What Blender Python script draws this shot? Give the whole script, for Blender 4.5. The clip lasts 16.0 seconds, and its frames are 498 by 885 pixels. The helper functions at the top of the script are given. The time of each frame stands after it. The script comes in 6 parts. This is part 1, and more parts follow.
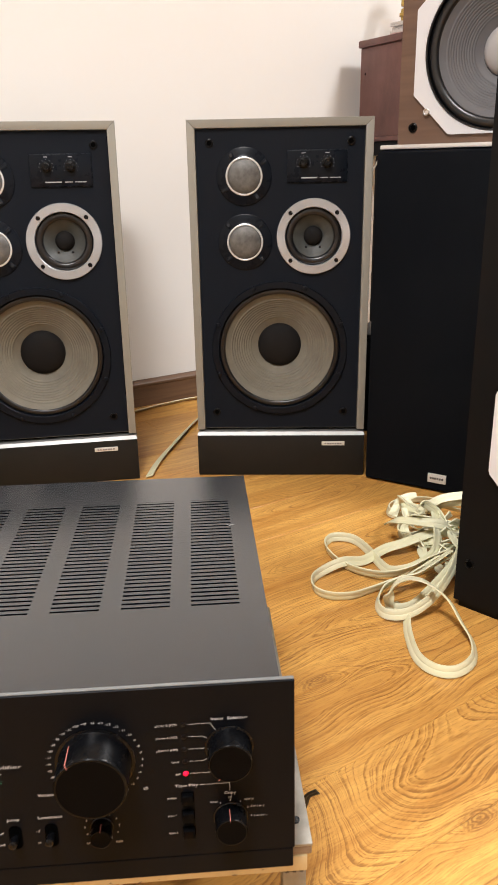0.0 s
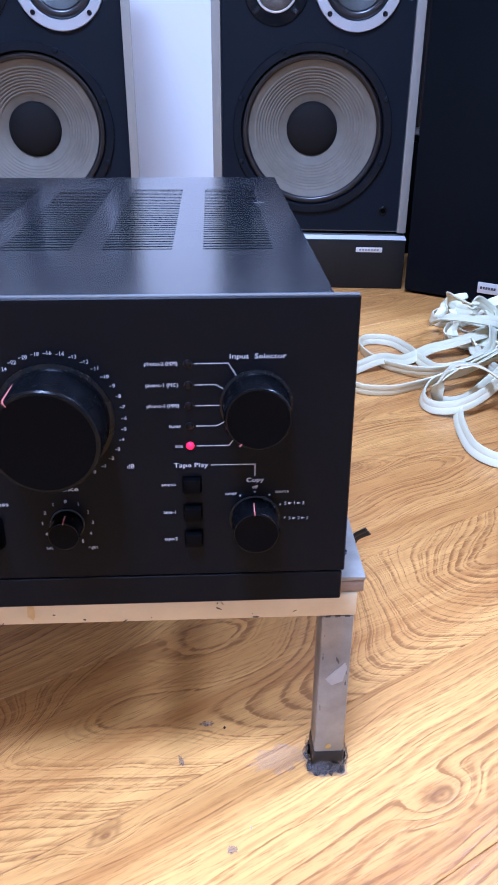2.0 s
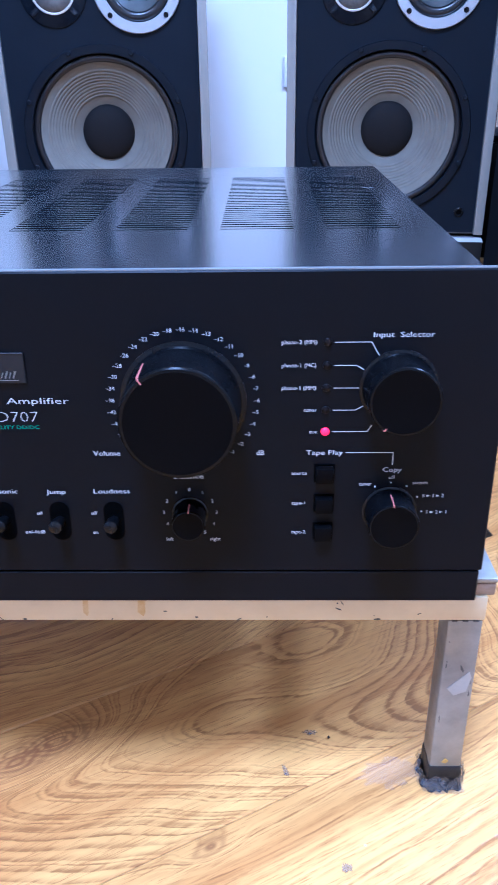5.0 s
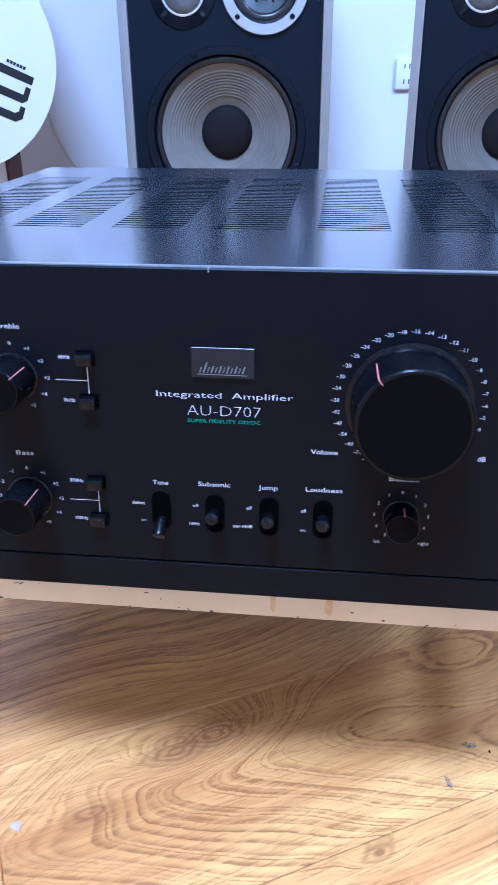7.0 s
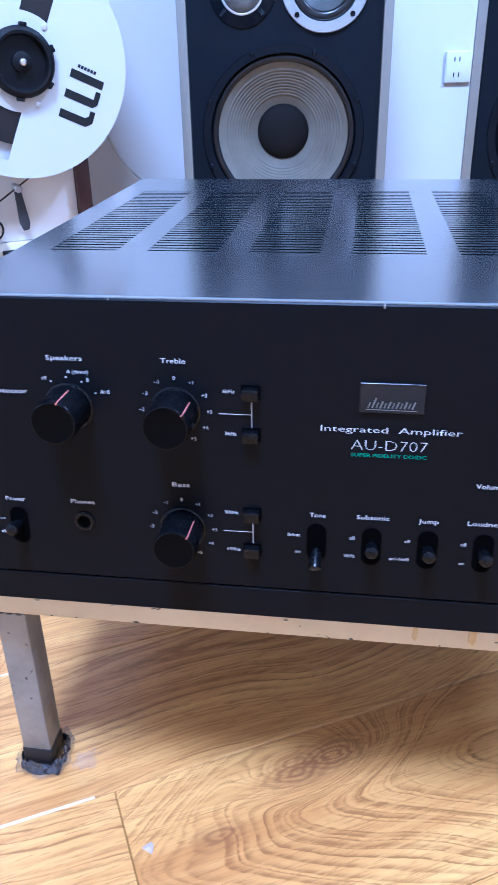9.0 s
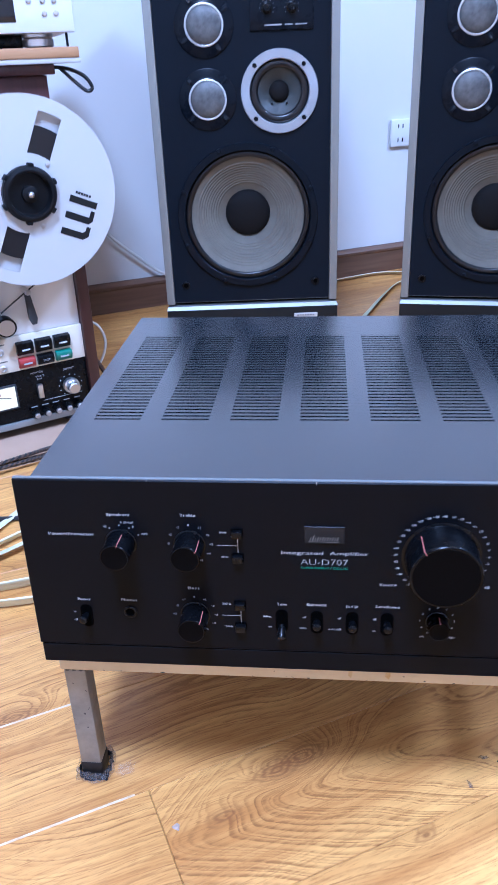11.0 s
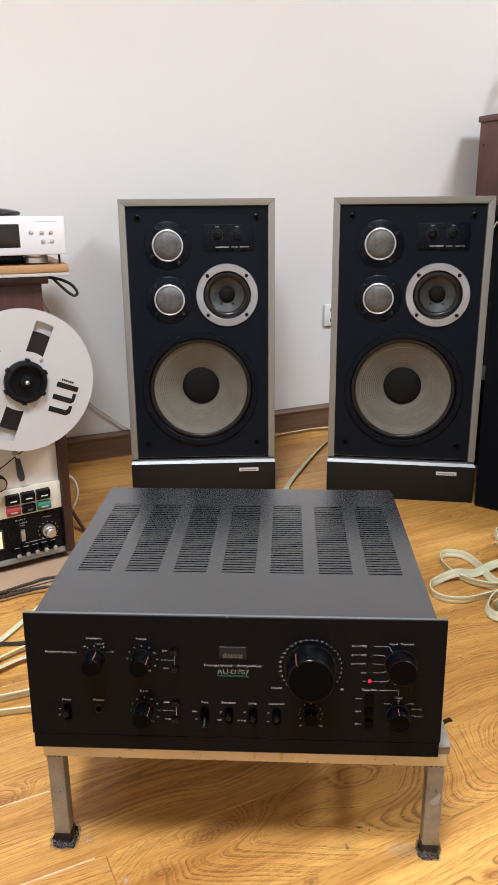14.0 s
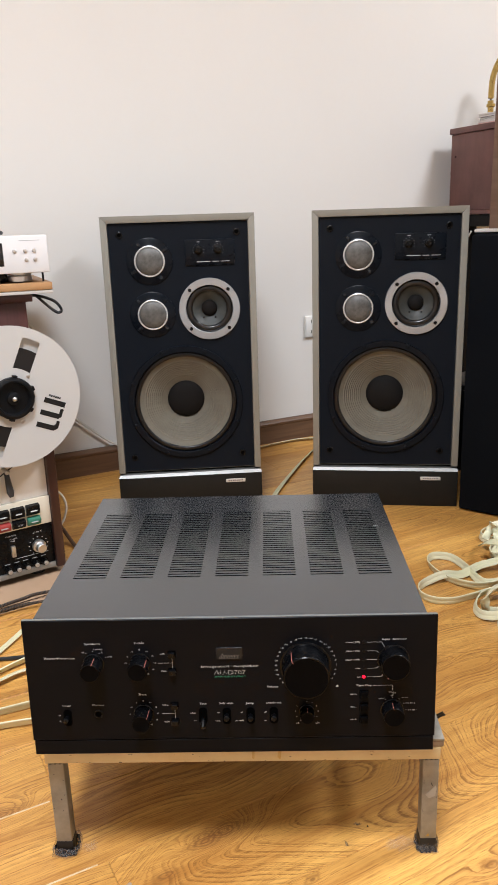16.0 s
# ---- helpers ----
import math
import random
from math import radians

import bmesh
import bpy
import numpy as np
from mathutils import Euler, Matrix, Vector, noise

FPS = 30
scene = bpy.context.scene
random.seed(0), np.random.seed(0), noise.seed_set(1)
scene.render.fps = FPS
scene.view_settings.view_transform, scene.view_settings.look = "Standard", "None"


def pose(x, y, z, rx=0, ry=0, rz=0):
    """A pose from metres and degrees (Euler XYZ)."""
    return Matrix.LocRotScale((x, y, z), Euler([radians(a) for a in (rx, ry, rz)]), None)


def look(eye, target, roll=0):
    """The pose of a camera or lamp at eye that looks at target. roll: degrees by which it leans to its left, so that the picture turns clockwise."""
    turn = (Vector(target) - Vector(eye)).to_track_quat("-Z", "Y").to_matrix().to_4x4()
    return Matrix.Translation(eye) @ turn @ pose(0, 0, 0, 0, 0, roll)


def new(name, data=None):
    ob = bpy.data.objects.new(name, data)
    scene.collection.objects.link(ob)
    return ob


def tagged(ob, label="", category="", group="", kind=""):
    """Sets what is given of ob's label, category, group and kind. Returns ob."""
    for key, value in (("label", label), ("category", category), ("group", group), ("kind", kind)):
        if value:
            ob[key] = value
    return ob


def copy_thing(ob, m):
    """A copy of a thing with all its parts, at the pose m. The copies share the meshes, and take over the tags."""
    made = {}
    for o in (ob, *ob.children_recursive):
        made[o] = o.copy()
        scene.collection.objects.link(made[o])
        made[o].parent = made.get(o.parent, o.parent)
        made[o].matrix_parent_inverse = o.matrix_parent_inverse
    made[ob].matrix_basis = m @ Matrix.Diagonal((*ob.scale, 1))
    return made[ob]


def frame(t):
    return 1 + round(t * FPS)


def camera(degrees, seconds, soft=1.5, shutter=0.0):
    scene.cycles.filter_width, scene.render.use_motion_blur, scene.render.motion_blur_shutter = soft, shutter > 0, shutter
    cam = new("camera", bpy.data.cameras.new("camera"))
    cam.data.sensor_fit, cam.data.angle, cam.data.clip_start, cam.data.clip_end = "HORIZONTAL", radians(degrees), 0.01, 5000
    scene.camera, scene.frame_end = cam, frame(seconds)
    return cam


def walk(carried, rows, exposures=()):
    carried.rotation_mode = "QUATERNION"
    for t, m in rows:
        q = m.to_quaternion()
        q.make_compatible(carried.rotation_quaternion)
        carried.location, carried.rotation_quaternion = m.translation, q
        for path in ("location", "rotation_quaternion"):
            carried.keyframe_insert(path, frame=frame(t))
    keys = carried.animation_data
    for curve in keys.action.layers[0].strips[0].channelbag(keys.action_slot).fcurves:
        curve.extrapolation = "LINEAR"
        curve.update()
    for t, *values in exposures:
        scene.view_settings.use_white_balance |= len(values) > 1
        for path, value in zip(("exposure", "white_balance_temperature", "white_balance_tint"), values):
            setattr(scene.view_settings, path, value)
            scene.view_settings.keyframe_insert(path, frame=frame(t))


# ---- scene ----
cam = camera(36.2, 16.0, shutter=0.4)
PATH = [
    (0, (0.159, -0.410, 0.632), (0.287, 1.469, -0.041), -1.0),
    (0.5, (0.175, -0.348, 0.610), (0.260, 1.521, -0.097), -1.4),
    (1, (0.167, -0.323, 0.562), (0.222, 1.519, -0.215), -1.2),
    (1.5, (0.162, -0.313, 0.451), (0.242, 1.483, -0.426), -0.6),
    (2, (0.152, -0.304, 0.404), (0.238, 1.474, -0.509), 0.2),
    (2.5, (0.14, -0.297, 0.392), (0.192, 1.488, -0.51), -0.1),
    (3, (0.135, -0.292, 0.387), (0.165, 1.495, -0.51), -0.4),
    (5.3, (0.102, -0.288, 0.384), (0.032, 1.506, -0.498), -0.9),
    (5.5, (0.093, -0.29, 0.385), (-0.005, 1.506, -0.49), -1.0),
    (6, (0.077, -0.29, 0.383), (-0.065, 1.506, -0.487), -0.8),
    (6.5, (0.068, -0.292, 0.382), (-0.118, 1.498, -0.49), -0.7),
    (7, (0.046, -0.292, 0.384), (-0.161, 1.491, -0.498), -0.4),
    (7.5, (0.034, -0.294, 0.389), (-0.179, 1.486, -0.499), -0.2),
    (8, (0.024, -0.295, 0.393), (-0.192, 1.482, -0.498), -0.2),
    (8.5, (0.002, -0.293, 0.398), (-0.237, 1.476, -0.502), -0.6),
    (9, (-0.017, -0.289, 0.401), (-0.279, 1.476, -0.503), -1.2),
    (9.2, (-0.024, -0.288, 0.402), (-0.289, 1.476, -0.503), -1.3),
    (11.3, (0.01, -0.468, 0.604), (-0.164, 1.311, -0.293), -2.5),
    (11.5, (0.018, -0.496, 0.63), (-0.137, 1.29, -0.257), -2.4),
    (12, (0.033, -0.56, 0.679), (-0.084, 1.248, -0.169), -1.9),
    (12.5, (0.043, -0.605, 0.713), (-0.059, 1.224, -0.09), -1.4),
    (13, (0.047, -0.623, 0.732), (-0.054, 1.23, -0.015), -1.0),
    (13.5, (0.045, -0.634, 0.743), (-0.062, 1.238, 0.048), -0.7),
    (14, (0.054, -0.667, 0.707), (-0.046, 1.24, 0.114), -0.5),
    (14.5, (0.05, -0.697, 0.671), (-0.064, 1.226, 0.132), -1.0),
    (15, (0.049, -0.694, 0.679), (-0.07, 1.228, 0.137), -1.4),
    (15.5, (0.049, -0.688, 0.698), (-0.055, 1.231, 0.145), -1.5),
    (16, (0.048, -0.69, 0.702), (-0.008, 1.23, 0.147), -1.8),
]
EXPOSURES = [
    (0, 0.24, 6250, 11), (1.0, 0.34, 5950, 10), (1.5, 0.37, 4680, 17), (2.0, 0.40, 4050, 22), (3.0, 0.48, 3850, 21), (5.3, 0.63, 3700, 18), (9.2, 0.59, 3740, 17),
    (11.3, 0.25, 3950, 18), (12.5, 0.06, 4150, 12), (13.0, 0.02, 5050, 10), (13.5, 0.0, 5450, 9), (14.5, -0.03, 5650, 9), (16, -0.03, 5750, 9),
]
walk(cam, [(t, look(eye, target, roll)) for t, eye, target, roll in PATH], EXPOSURES)

# ---- light ----
world = bpy.data.worlds.new("world")
scene.world = world
world.use_nodes = True
world.node_tree.nodes["Background"].inputs[0].default_value = (0.75, 0.82, 1.0, 1)
world.node_tree.nodes["Background"].inputs[1].default_value = 0.05
WALL_TURN = 28.5
ROOM = pose(0, 1.715, 0, 0, 0, WALL_TURN)   # x along the back wall, y into it
HEIGHT = 2.7
LAMPS = [(1.2, -1.85, 59.0), (-1.35, -2.1, 74.0)]   # along the wall, out from it, watts


def area_lamp(x, y, watts):
    data = bpy.data.lights.new("ceiling_lamp", "AREA")
    data.shape, data.size, data.size_y, data.energy, data.color = "RECTANGLE", 0.56, 0.56, watts, (1.0, 0.97, 0.935)
    data.spread = radians(155)
    ob = new("ceiling_lamp", data)
    ob.matrix_world = ROOM @ pose(x, y, HEIGHT - 0.075)


for lamp in LAMPS:
    area_lamp(*lamp)


# ---- materials ----
def material(name, colour, rough=0.5, metal=0.0, grain=None, mix=0.0, second=None, bump=0.0, bump_scale=None, rough_var=0.0, coat=0.0, stretch=(1, 1, 1), spec=0.5):
    """A principled surface; grain: scale of a noise that blends colour towards second; bump: height of a fine relief."""
    m = bpy.data.materials.new(name)
    m.use_nodes = True
    nt = m.node_tree
    b = nt.nodes["Principled BSDF"]
    b.inputs["Base Color"].default_value = (*colour, 1)
    b.inputs["Roughness"].default_value = rough
    b.inputs["Metallic"].default_value = metal
    b.inputs["Specular IOR Level"].default_value = spec
    b.inputs["Coat Weight"].default_value = coat
    b.inputs["Coat Roughness"].default_value = 0.15
    if grain or bump or rough_var:
        tc = nt.nodes.new("ShaderNodeTexCoord")
        mp = nt.nodes.new("ShaderNodeMapping")
        mp.inputs["Scale"].default_value = stretch
        nt.links.new(tc.outputs["Object"], mp.inputs["Vector"])
        n1 = nt.nodes.new("ShaderNodeTexNoise")
        n1.inputs["Scale"].default_value = grain or 20
        n1.inputs["Detail"].default_value = 6
        n1.inputs["Roughness"].default_value = 0.65
        nt.links.new(mp.outputs[0], n1.inputs["Vector"])
        if mix:
            ramp = nt.nodes.new("ShaderNodeMapRange")
            ramp.inputs["From Min"].default_value, ramp.inputs["From Max"].default_value = 0.35, 0.7
            ramp.inputs["To Max"].default_value = mix
            nt.links.new(n1.outputs["Fac"], ramp.inputs["Value"])
            mx = nt.nodes.new("ShaderNodeMixRGB")
            mx.inputs[1].default_value, mx.inputs[2].default_value = (*colour, 1), (*(second or colour), 1)
            nt.links.new(ramp.outputs[0], mx.inputs[0])
            nt.links.new(mx.outputs[0], b.inputs["Base Color"])
        if rough_var:
            rr = nt.nodes.new("ShaderNodeMapRange")
            rr.inputs["To Min"].default_value, rr.inputs["To Max"].default_value = max(0.02, rough - rough_var), rough + rough_var
            nt.links.new(n1.outputs["Fac"], rr.inputs["Value"])
            nt.links.new(rr.outputs[0], b.inputs["Roughness"])
        if bump:
            n2 = nt.nodes.new("ShaderNodeTexNoise")
            n2.inputs["Scale"].default_value = bump_scale or 300
            n2.inputs["Detail"].default_value = 3
            nt.links.new(mp.outputs[0], n2.inputs["Vector"])
            bp = nt.nodes.new("ShaderNodeBump")
            bp.inputs["Distance"].default_value = bump
            nt.links.new(n2.outputs["Fac"], bp.inputs["Height"])
            nt.links.new(bp.outputs[0], b.inputs["Normal"])
    return m


def plank_material():
    """Honey oak laminate: arched grain, pores and a few knots, laid along the wall."""
    m = bpy.data.materials.new("oak_laminate")
    m.use_nodes = True
    nt = m.node_tree
    N, L = nt.nodes.new, nt.links.new
    b = nt.nodes["Principled BSDF"]
    geo = N("ShaderNodeNewGeometry")
    mp = N("ShaderNodeMapping")
    mp.vector_type = "TEXTURE"
    mp.inputs["Rotation"].default_value = (0, 0, radians(WALL_TURN))
    L(geo.outputs["Position"], mp.inputs["Vector"])
    info = N("ShaderNodeObjectInfo")
    shift = N("ShaderNodeVectorMath")
    shift.operation = "MULTIPLY_ADD"
    shift.inputs[1].default_value = (7.0, 3.0, 11.0)
    L(info.outputs["Random"], shift.inputs[0])
    L(mp.outputs[0], shift.inputs[2])

    def scaled(vec):
        node = N("ShaderNodeVectorMath")
        node.operation = "MULTIPLY"
        node.inputs[1].default_value = vec
        L(shift.outputs[0], node.inputs[0])
        return node.outputs[0]

    def noise_of(vec, scale, detail=3.0, rough=0.5, distort=0.0):
        node = N("ShaderNodeTexNoise")
        node.inputs["Scale"].default_value, node.inputs["Detail"].default_value = scale, detail
        node.inputs["Roughness"].default_value, node.inputs["Distortion"].default_value = rough, distort
        L(vec, node.inputs["Vector"])
        return node.outputs["Fac"]

    def math_of(op, a, c=None, d=None):
        node = N("ShaderNodeMath")
        node.operation = op
        for k, v in enumerate((a, c, d)):
            if v is None:
                continue
            if isinstance(v, (int, float)):
                node.inputs[k].default_value = v
            else:
                L(v, node.inputs[k])
        return node.outputs[0]

    # growth rings: nested arches about an axis along the plank; the object's colour gives the axis across, the slope and the waviness
    tc, at, way = N("ShaderNodeTexCoord"), N("ShaderNodeSeparateXYZ"), N("ShaderNodeSeparateXYZ")
    L(tc.outputs["Object"], at.inputs[0])
    L(mp.outputs[0], way.inputs[0])
    kind = N("ShaderNodeSeparateColor")
    L(info.outputs["Color"], kind.inputs[0])
    field = noise_of(scaled((1.0, 4.2, 1.0)), 2.6, 2.0, 0.45, 0.35)
    small = noise_of(scaled((3.0, 16.0, 1.0)), 4.0, 3.0, 0.6)
    wander = noise_of(scaled((1.0, 0.0, 1.0)), 4.5, 2.0)
    off_axis = math_of("ADD", math_of("SUBTRACT", at.outputs[1], kind.outputs[0]), math_of("MULTIPLY_ADD", wander, 0.05, -0.025))
    arch = math_of("SQRT", math_of("ADD", math_of("MULTIPLY", off_axis, off_axis), 0.00022))
    wave = math_of("MULTIPLY", math_of("SUBTRACT", noise_of(scaled((1.0, 0.25, 1.0)), 2.6, 1.0), 0.5), math_of("MULTIPLY", kind.outputs[2], 34.0))
    turns = math_of("ADD", math_of("SUBTRACT", math_of("MULTIPLY", arch, 145.0), math_of("MULTIPLY", way.outputs[0], math_of("MULTIPLY", kind.outputs[1], 100.0))), wave)
    height = math_of("ADD", math_of("MULTIPLY_ADD", turns, 0.0314, math_of("MULTIPLY", field, 0.10)), math_of("MULTIPLY", small, 0.022))
    # the rings bend round the knots
    c, sn = math.cos(radians(WALL_TURN)), math.sin(radians(WALL_TURN))
    knots = []
    near = 0.0
    for kx, ky, kr, rise in ((-0.018, 0.061, 0.013, 0.16), (-0.040, 0.044, 0.010, 0.10), (-0.080, -0.006, 0.008, 0.06), (0.084, -0.012, 0.005, 0.05), (0.286, 0.006, 0.007, 0.07), (0.43, 0.18, 0.014, 0.16), (0.30, 0.42, 0.013, 0.16), (-0.30, 0.09, 0.012, 0.14), (0.205, 0.165, 0.030, 0.42), (0.55, 0.30, 0.035, 0.40), (-0.36, -0.12, 0.030, 0.36)):
        sub = N("ShaderNodeVectorMath")
        sub.operation = "SUBTRACT"
        sub.inputs[1].default_value = (kx * c + ky * sn, -kx * sn + ky * c, 0)
        L(mp.outputs[0], sub.inputs[0])
        flat = N("ShaderNodeVectorMath")
        flat.operation = "MULTIPLY"
        flat.inputs[1].default_value = (0.55, 1.15, 0)
        L(sub.outputs[0], flat.inputs[0])
        far = N("ShaderNodeVectorMath")
        far.operation = "LENGTH"
        L(flat.outputs[0], far.inputs[0])
        if rise < 0.3:
            knots.append((far.outputs["Value"], kr))
        swell = N("ShaderNodeMapRange")
        swell.interpolation_type = "SMOOTHERSTEP"
        swell.inputs["From Min"].default_value, swell.inputs["From Max"].default_value = 0.0, kr * 3.6
        swell.inputs["To Min"].default_value, swell.inputs["To Max"].default_value = rise, 0.0
        L(far.outputs["Value"], swell.inputs["Value"])
        height = math_of("ADD", height, swell.outputs[0])
        near = math_of("MAXIMUM", near, math_of("MULTIPLY", swell.outputs[0], 3.0 / rise))
    phase = math_of("FRACT", math_of("MULTIPLY", height, 31.83))

    def ramp_of(value, lo, hi, a=0.0, c=1.0):
        node = N("ShaderNodeMapRange")
        node.interpolation_type = "SMOOTHSTEP"
        node.inputs["From Min"].default_value, node.inputs["From Max"].default_value = lo, hi
        node.inputs["To Min"].default_value, node.inputs["To Max"].default_value = a, c
        L(value, node.inputs["Value"])
        return node.outputs[0]

    which = N("ShaderNodeTexWhiteNoise")
    which.noise_dimensions = "1D"
    L(math_of("FLOOR", math_of("MULTIPLY", height, 31.83)), which.inputs["W"])
    rings = math_of("MULTIPLY", math_of("MULTIPLY", ramp_of(phase, 0.28, 0.84), ramp_of(phase, 0.85, 1.0, 1.0, 0.0)), ramp_of(which.outputs["Value"], 0.0, 0.85, 0.15, 1.15))
    patch = noise_of(scaled((1.4, 6.0, 1.0)), 2.4, 3.0)
    mask = N("ShaderNodeMapRange")
    mask.inputs["From Min"].default_value, mask.inputs["From Max"].default_value = 0.46, 0.66
    mask.inputs["To Min"].default_value = 0.42
    L(patch, mask.inputs["Value"])
    # dashes: breaks the lines up into short strokes
    dash = noise_of(scaled((14.0, 110.0, 1.0)), 3.0, 3.0, 0.7)
    breaks = N("ShaderNodeMapRange")
    breaks.inputs["From Min"].default_value, breaks.inputs["From Max"].default_value = 0.36, 0.6
    breaks.inputs["To Min"].default_value = 0.2
    L(dash, breaks.inputs["Value"])
    # finer strokes that run with the rings
    fine_at = math_of("MULTIPLY_ADD", height, 79.0, math_of("MULTIPLY", dash, 0.5))
    fine_phase = math_of("FRACT", fine_at)
    fine_which = N("ShaderNodeTexWhiteNoise")
    fine_which.noise_dimensions = "1D"
    L(math_of("FLOOR", fine_at), fine_which.inputs["W"])
    fine = math_of("MULTIPLY", math_of("MULTIPLY", ramp_of(fine_phase, 0.35, 0.75), ramp_of(fine_phase, 0.78, 1.0, 1.0, 0.0)), ramp_of(fine_which.outputs["Value"], 0.3, 0.9))
    lines = math_of("MULTIPLY", math_of("ADD", math_of("MULTIPLY", rings, math_of("MAXIMUM", math_of("MULTIPLY", mask.outputs[0], info.outputs["Alpha"]), math_of("MINIMUM", near, 0.35))), math_of("MULTIPLY", fine, 0.95)), breaks.outputs[0])
    pores = noise_of(scaled((16.0, 260.0, 1.0)), 3.2, 4.0, 0.7)
    pore = N("ShaderNodeMapRange")
    pore.inputs["From Min"].default_value, pore.inputs["From Max"].default_value = 0.52, 0.72
    L(pores, pore.inputs["Value"])
    tone = math_of("MULTIPLY_ADD", noise_of(scaled((1.6, 30.0, 1.0)), 2.2, 3.0, 0.6, 0.3), 0.55, math_of("MULTIPLY", noise_of(scaled((0.9, 6.0, 1.0)), 2.2, 2.0), 0.45))

    base = N("ShaderNodeMixRGB")
    base.inputs[1].default_value, base.inputs[2].default_value = (0.70, 0.395, 0.102, 1), (0.42, 0.192, 0.040, 1)
    tone_r = N("ShaderNodeMapRange")
    tone_r.inputs["From Min"].default_value, tone_r.inputs["From Max"].default_value = 0.35, 0.65
    L(tone, tone_r.inputs["Value"])
    L(tone_r.outputs[0], base.inputs[0])
    ring = N("ShaderNodeMixRGB")
    ring.inputs[2].default_value = (0.22, 0.086, 0.018, 1)
    L(math_of("MINIMUM", lines, 0.80), ring.inputs[0])
    L(base.outputs[0], ring.inputs[1])
    por = N("ShaderNodeMixRGB")
    por.inputs[2].default_value = (0.28, 0.120, 0.024, 1)
    L(math_of("MULTIPLY", pore.outputs[0], 0.92), por.inputs[0])
    L(ring.outputs[0], por.inputs[1])
    # knots
    last = por.outputs[0]
    for far, kr in knots:
        wob = math_of("SUBTRACT", math_of("MULTIPLY_ADD", small, kr * 2.0, far), kr * 1.0)
        fall = N("ShaderNodeMapRange")
        fall.interpolation_type = "SMOOTHSTEP"
        fall.inputs["From Min"].default_value, fall.inputs["From Max"].default_value = kr * 0.3, kr * 1.8
        fall.inputs["To Min"].default_value, fall.inputs["To Max"].default_value = 0.85, 0.0
        L(wob, fall.inputs["Value"])
        eye_ring = math_of("MULTIPLY_ADD", math_of("SINE", math_of("MULTIPLY", wob, 1500.0)), 0.35, 0.65)
        knot = N("ShaderNodeMixRGB")
        knot.inputs[2].default_value = (0.19, 0.075, 0.02, 1)
        L(math_of("MULTIPLY", fall.outputs[0], eye_ring), knot.inputs[0])
        L(last, knot.inputs[1])
        last = knot.outputs[0]
    b.inputs["Specular IOR Level"].default_value = 0.48
    L(last, b.inputs["Base Color"])
    rr = N("ShaderNodeMapRange")
    rr.inputs["To Min"].default_value, rr.inputs["To Max"].default_value = 0.24, 0.40
    L(tone, rr.inputs["Value"])
    L(rr.outputs[0], b.inputs["Roughness"])
    bp = N("ShaderNodeBump")
    bp.inputs["Distance"].default_value = 0.0002
    bp.inputs["Strength"].default_value = 0.35
    bp.invert = True
    L(math_of("MULTIPLY_ADD", pore.outputs[0], 0.7, lines), bp.inputs["Height"])
    L(bp.outputs[0], b.inputs["Normal"])
    return m


def wood_material(name, light, dark, scale=6.0, rough=0.4, axis=2):
    """Plain stained wood with grain along one axis of the thing."""
    m = bpy.data.materials.new(name)
    m.use_nodes = True
    nt = m.node_tree
    b = nt.nodes["Principled BSDF"]
    tc, mp = nt.nodes.new("ShaderNodeTexCoord"), nt.nodes.new("ShaderNodeMapping")
    s = [14.0, 14.0, 14.0]
    s[axis] = 0.8
    mp.inputs["Scale"].default_value = s
    nt.links.new(tc.outputs["Object"], mp.inputs["Vector"])
    n1 = nt.nodes.new("ShaderNodeTexNoise")
    n1.inputs["Scale"].default_value, n1.inputs["Detail"].default_value, n1.inputs["Distortion"].default_value = scale, 8, 0.6
    nt.links.new(mp.outputs[0], n1.inputs["Vector"])
    r = nt.nodes.new("ShaderNodeMapRange")
    r.inputs["From Min"].default_value, r.inputs["From Max"].default_value = 0.3, 0.7
    nt.links.new(n1.outputs["Fac"], r.inputs["Value"])
    mx = nt.nodes.new("ShaderNodeMixRGB")
    mx.inputs[1].default_value, mx.inputs[2].default_value = (*light, 1), (*dark, 1)
    nt.links.new(r.outputs[0], mx.inputs[0])
    nt.links.new(mx.outputs[0], b.inputs["Base Color"])
    b.inputs["Roughness"].default_value = rough
    bp = nt.nodes.new("ShaderNodeBump")
    bp.inputs["Distance"].default_value = 0.0002
    nt.links.new(n1.outputs["Fac"], bp.inputs["Height"])
    nt.links.new(bp.outputs[0], b.inputs["Normal"])
    return m


def glow(name, colour, strength):
    m = bpy.data.materials.new(name)
    m.use_nodes = True
    b = m.node_tree.nodes["Principled BSDF"]
    b.inputs["Base Color"].default_value = (*colour, 1)
    b.inputs["Emission Color"].default_value = (*colour, 1)
    b.inputs["Emission Strength"].default_value = strength
    return m


OAK = plank_material()
WALL = material("wall_paint", (0.735, 0.716, 0.683), 0.75, grain=2.2, mix=0.35, second=(0.70, 0.677, 0.638), bump=0.0002, bump_scale=60)
CEIL = material("ceiling_paint", (0.82, 0.81, 0.79), 0.85, grain=3, mix=0.3, second=(0.76, 0.75, 0.73))
SKIRT = wood_material("skirting_wood", (0.165, 0.092, 0.052), (0.095, 0.050, 0.028), 5, 0.4, 0)
# pale colour that stands in for light glinting off plank seams
SEAM = material("pale_seam_glint", (0.66, 0.55, 0.40), 0.5, grain=60, mix=0.9, second=(0.50, 0.31, 0.12), stretch=(1, 1, 1))
JOINT = material("joint_dark", (0.36, 0.22, 0.10), 0.8)
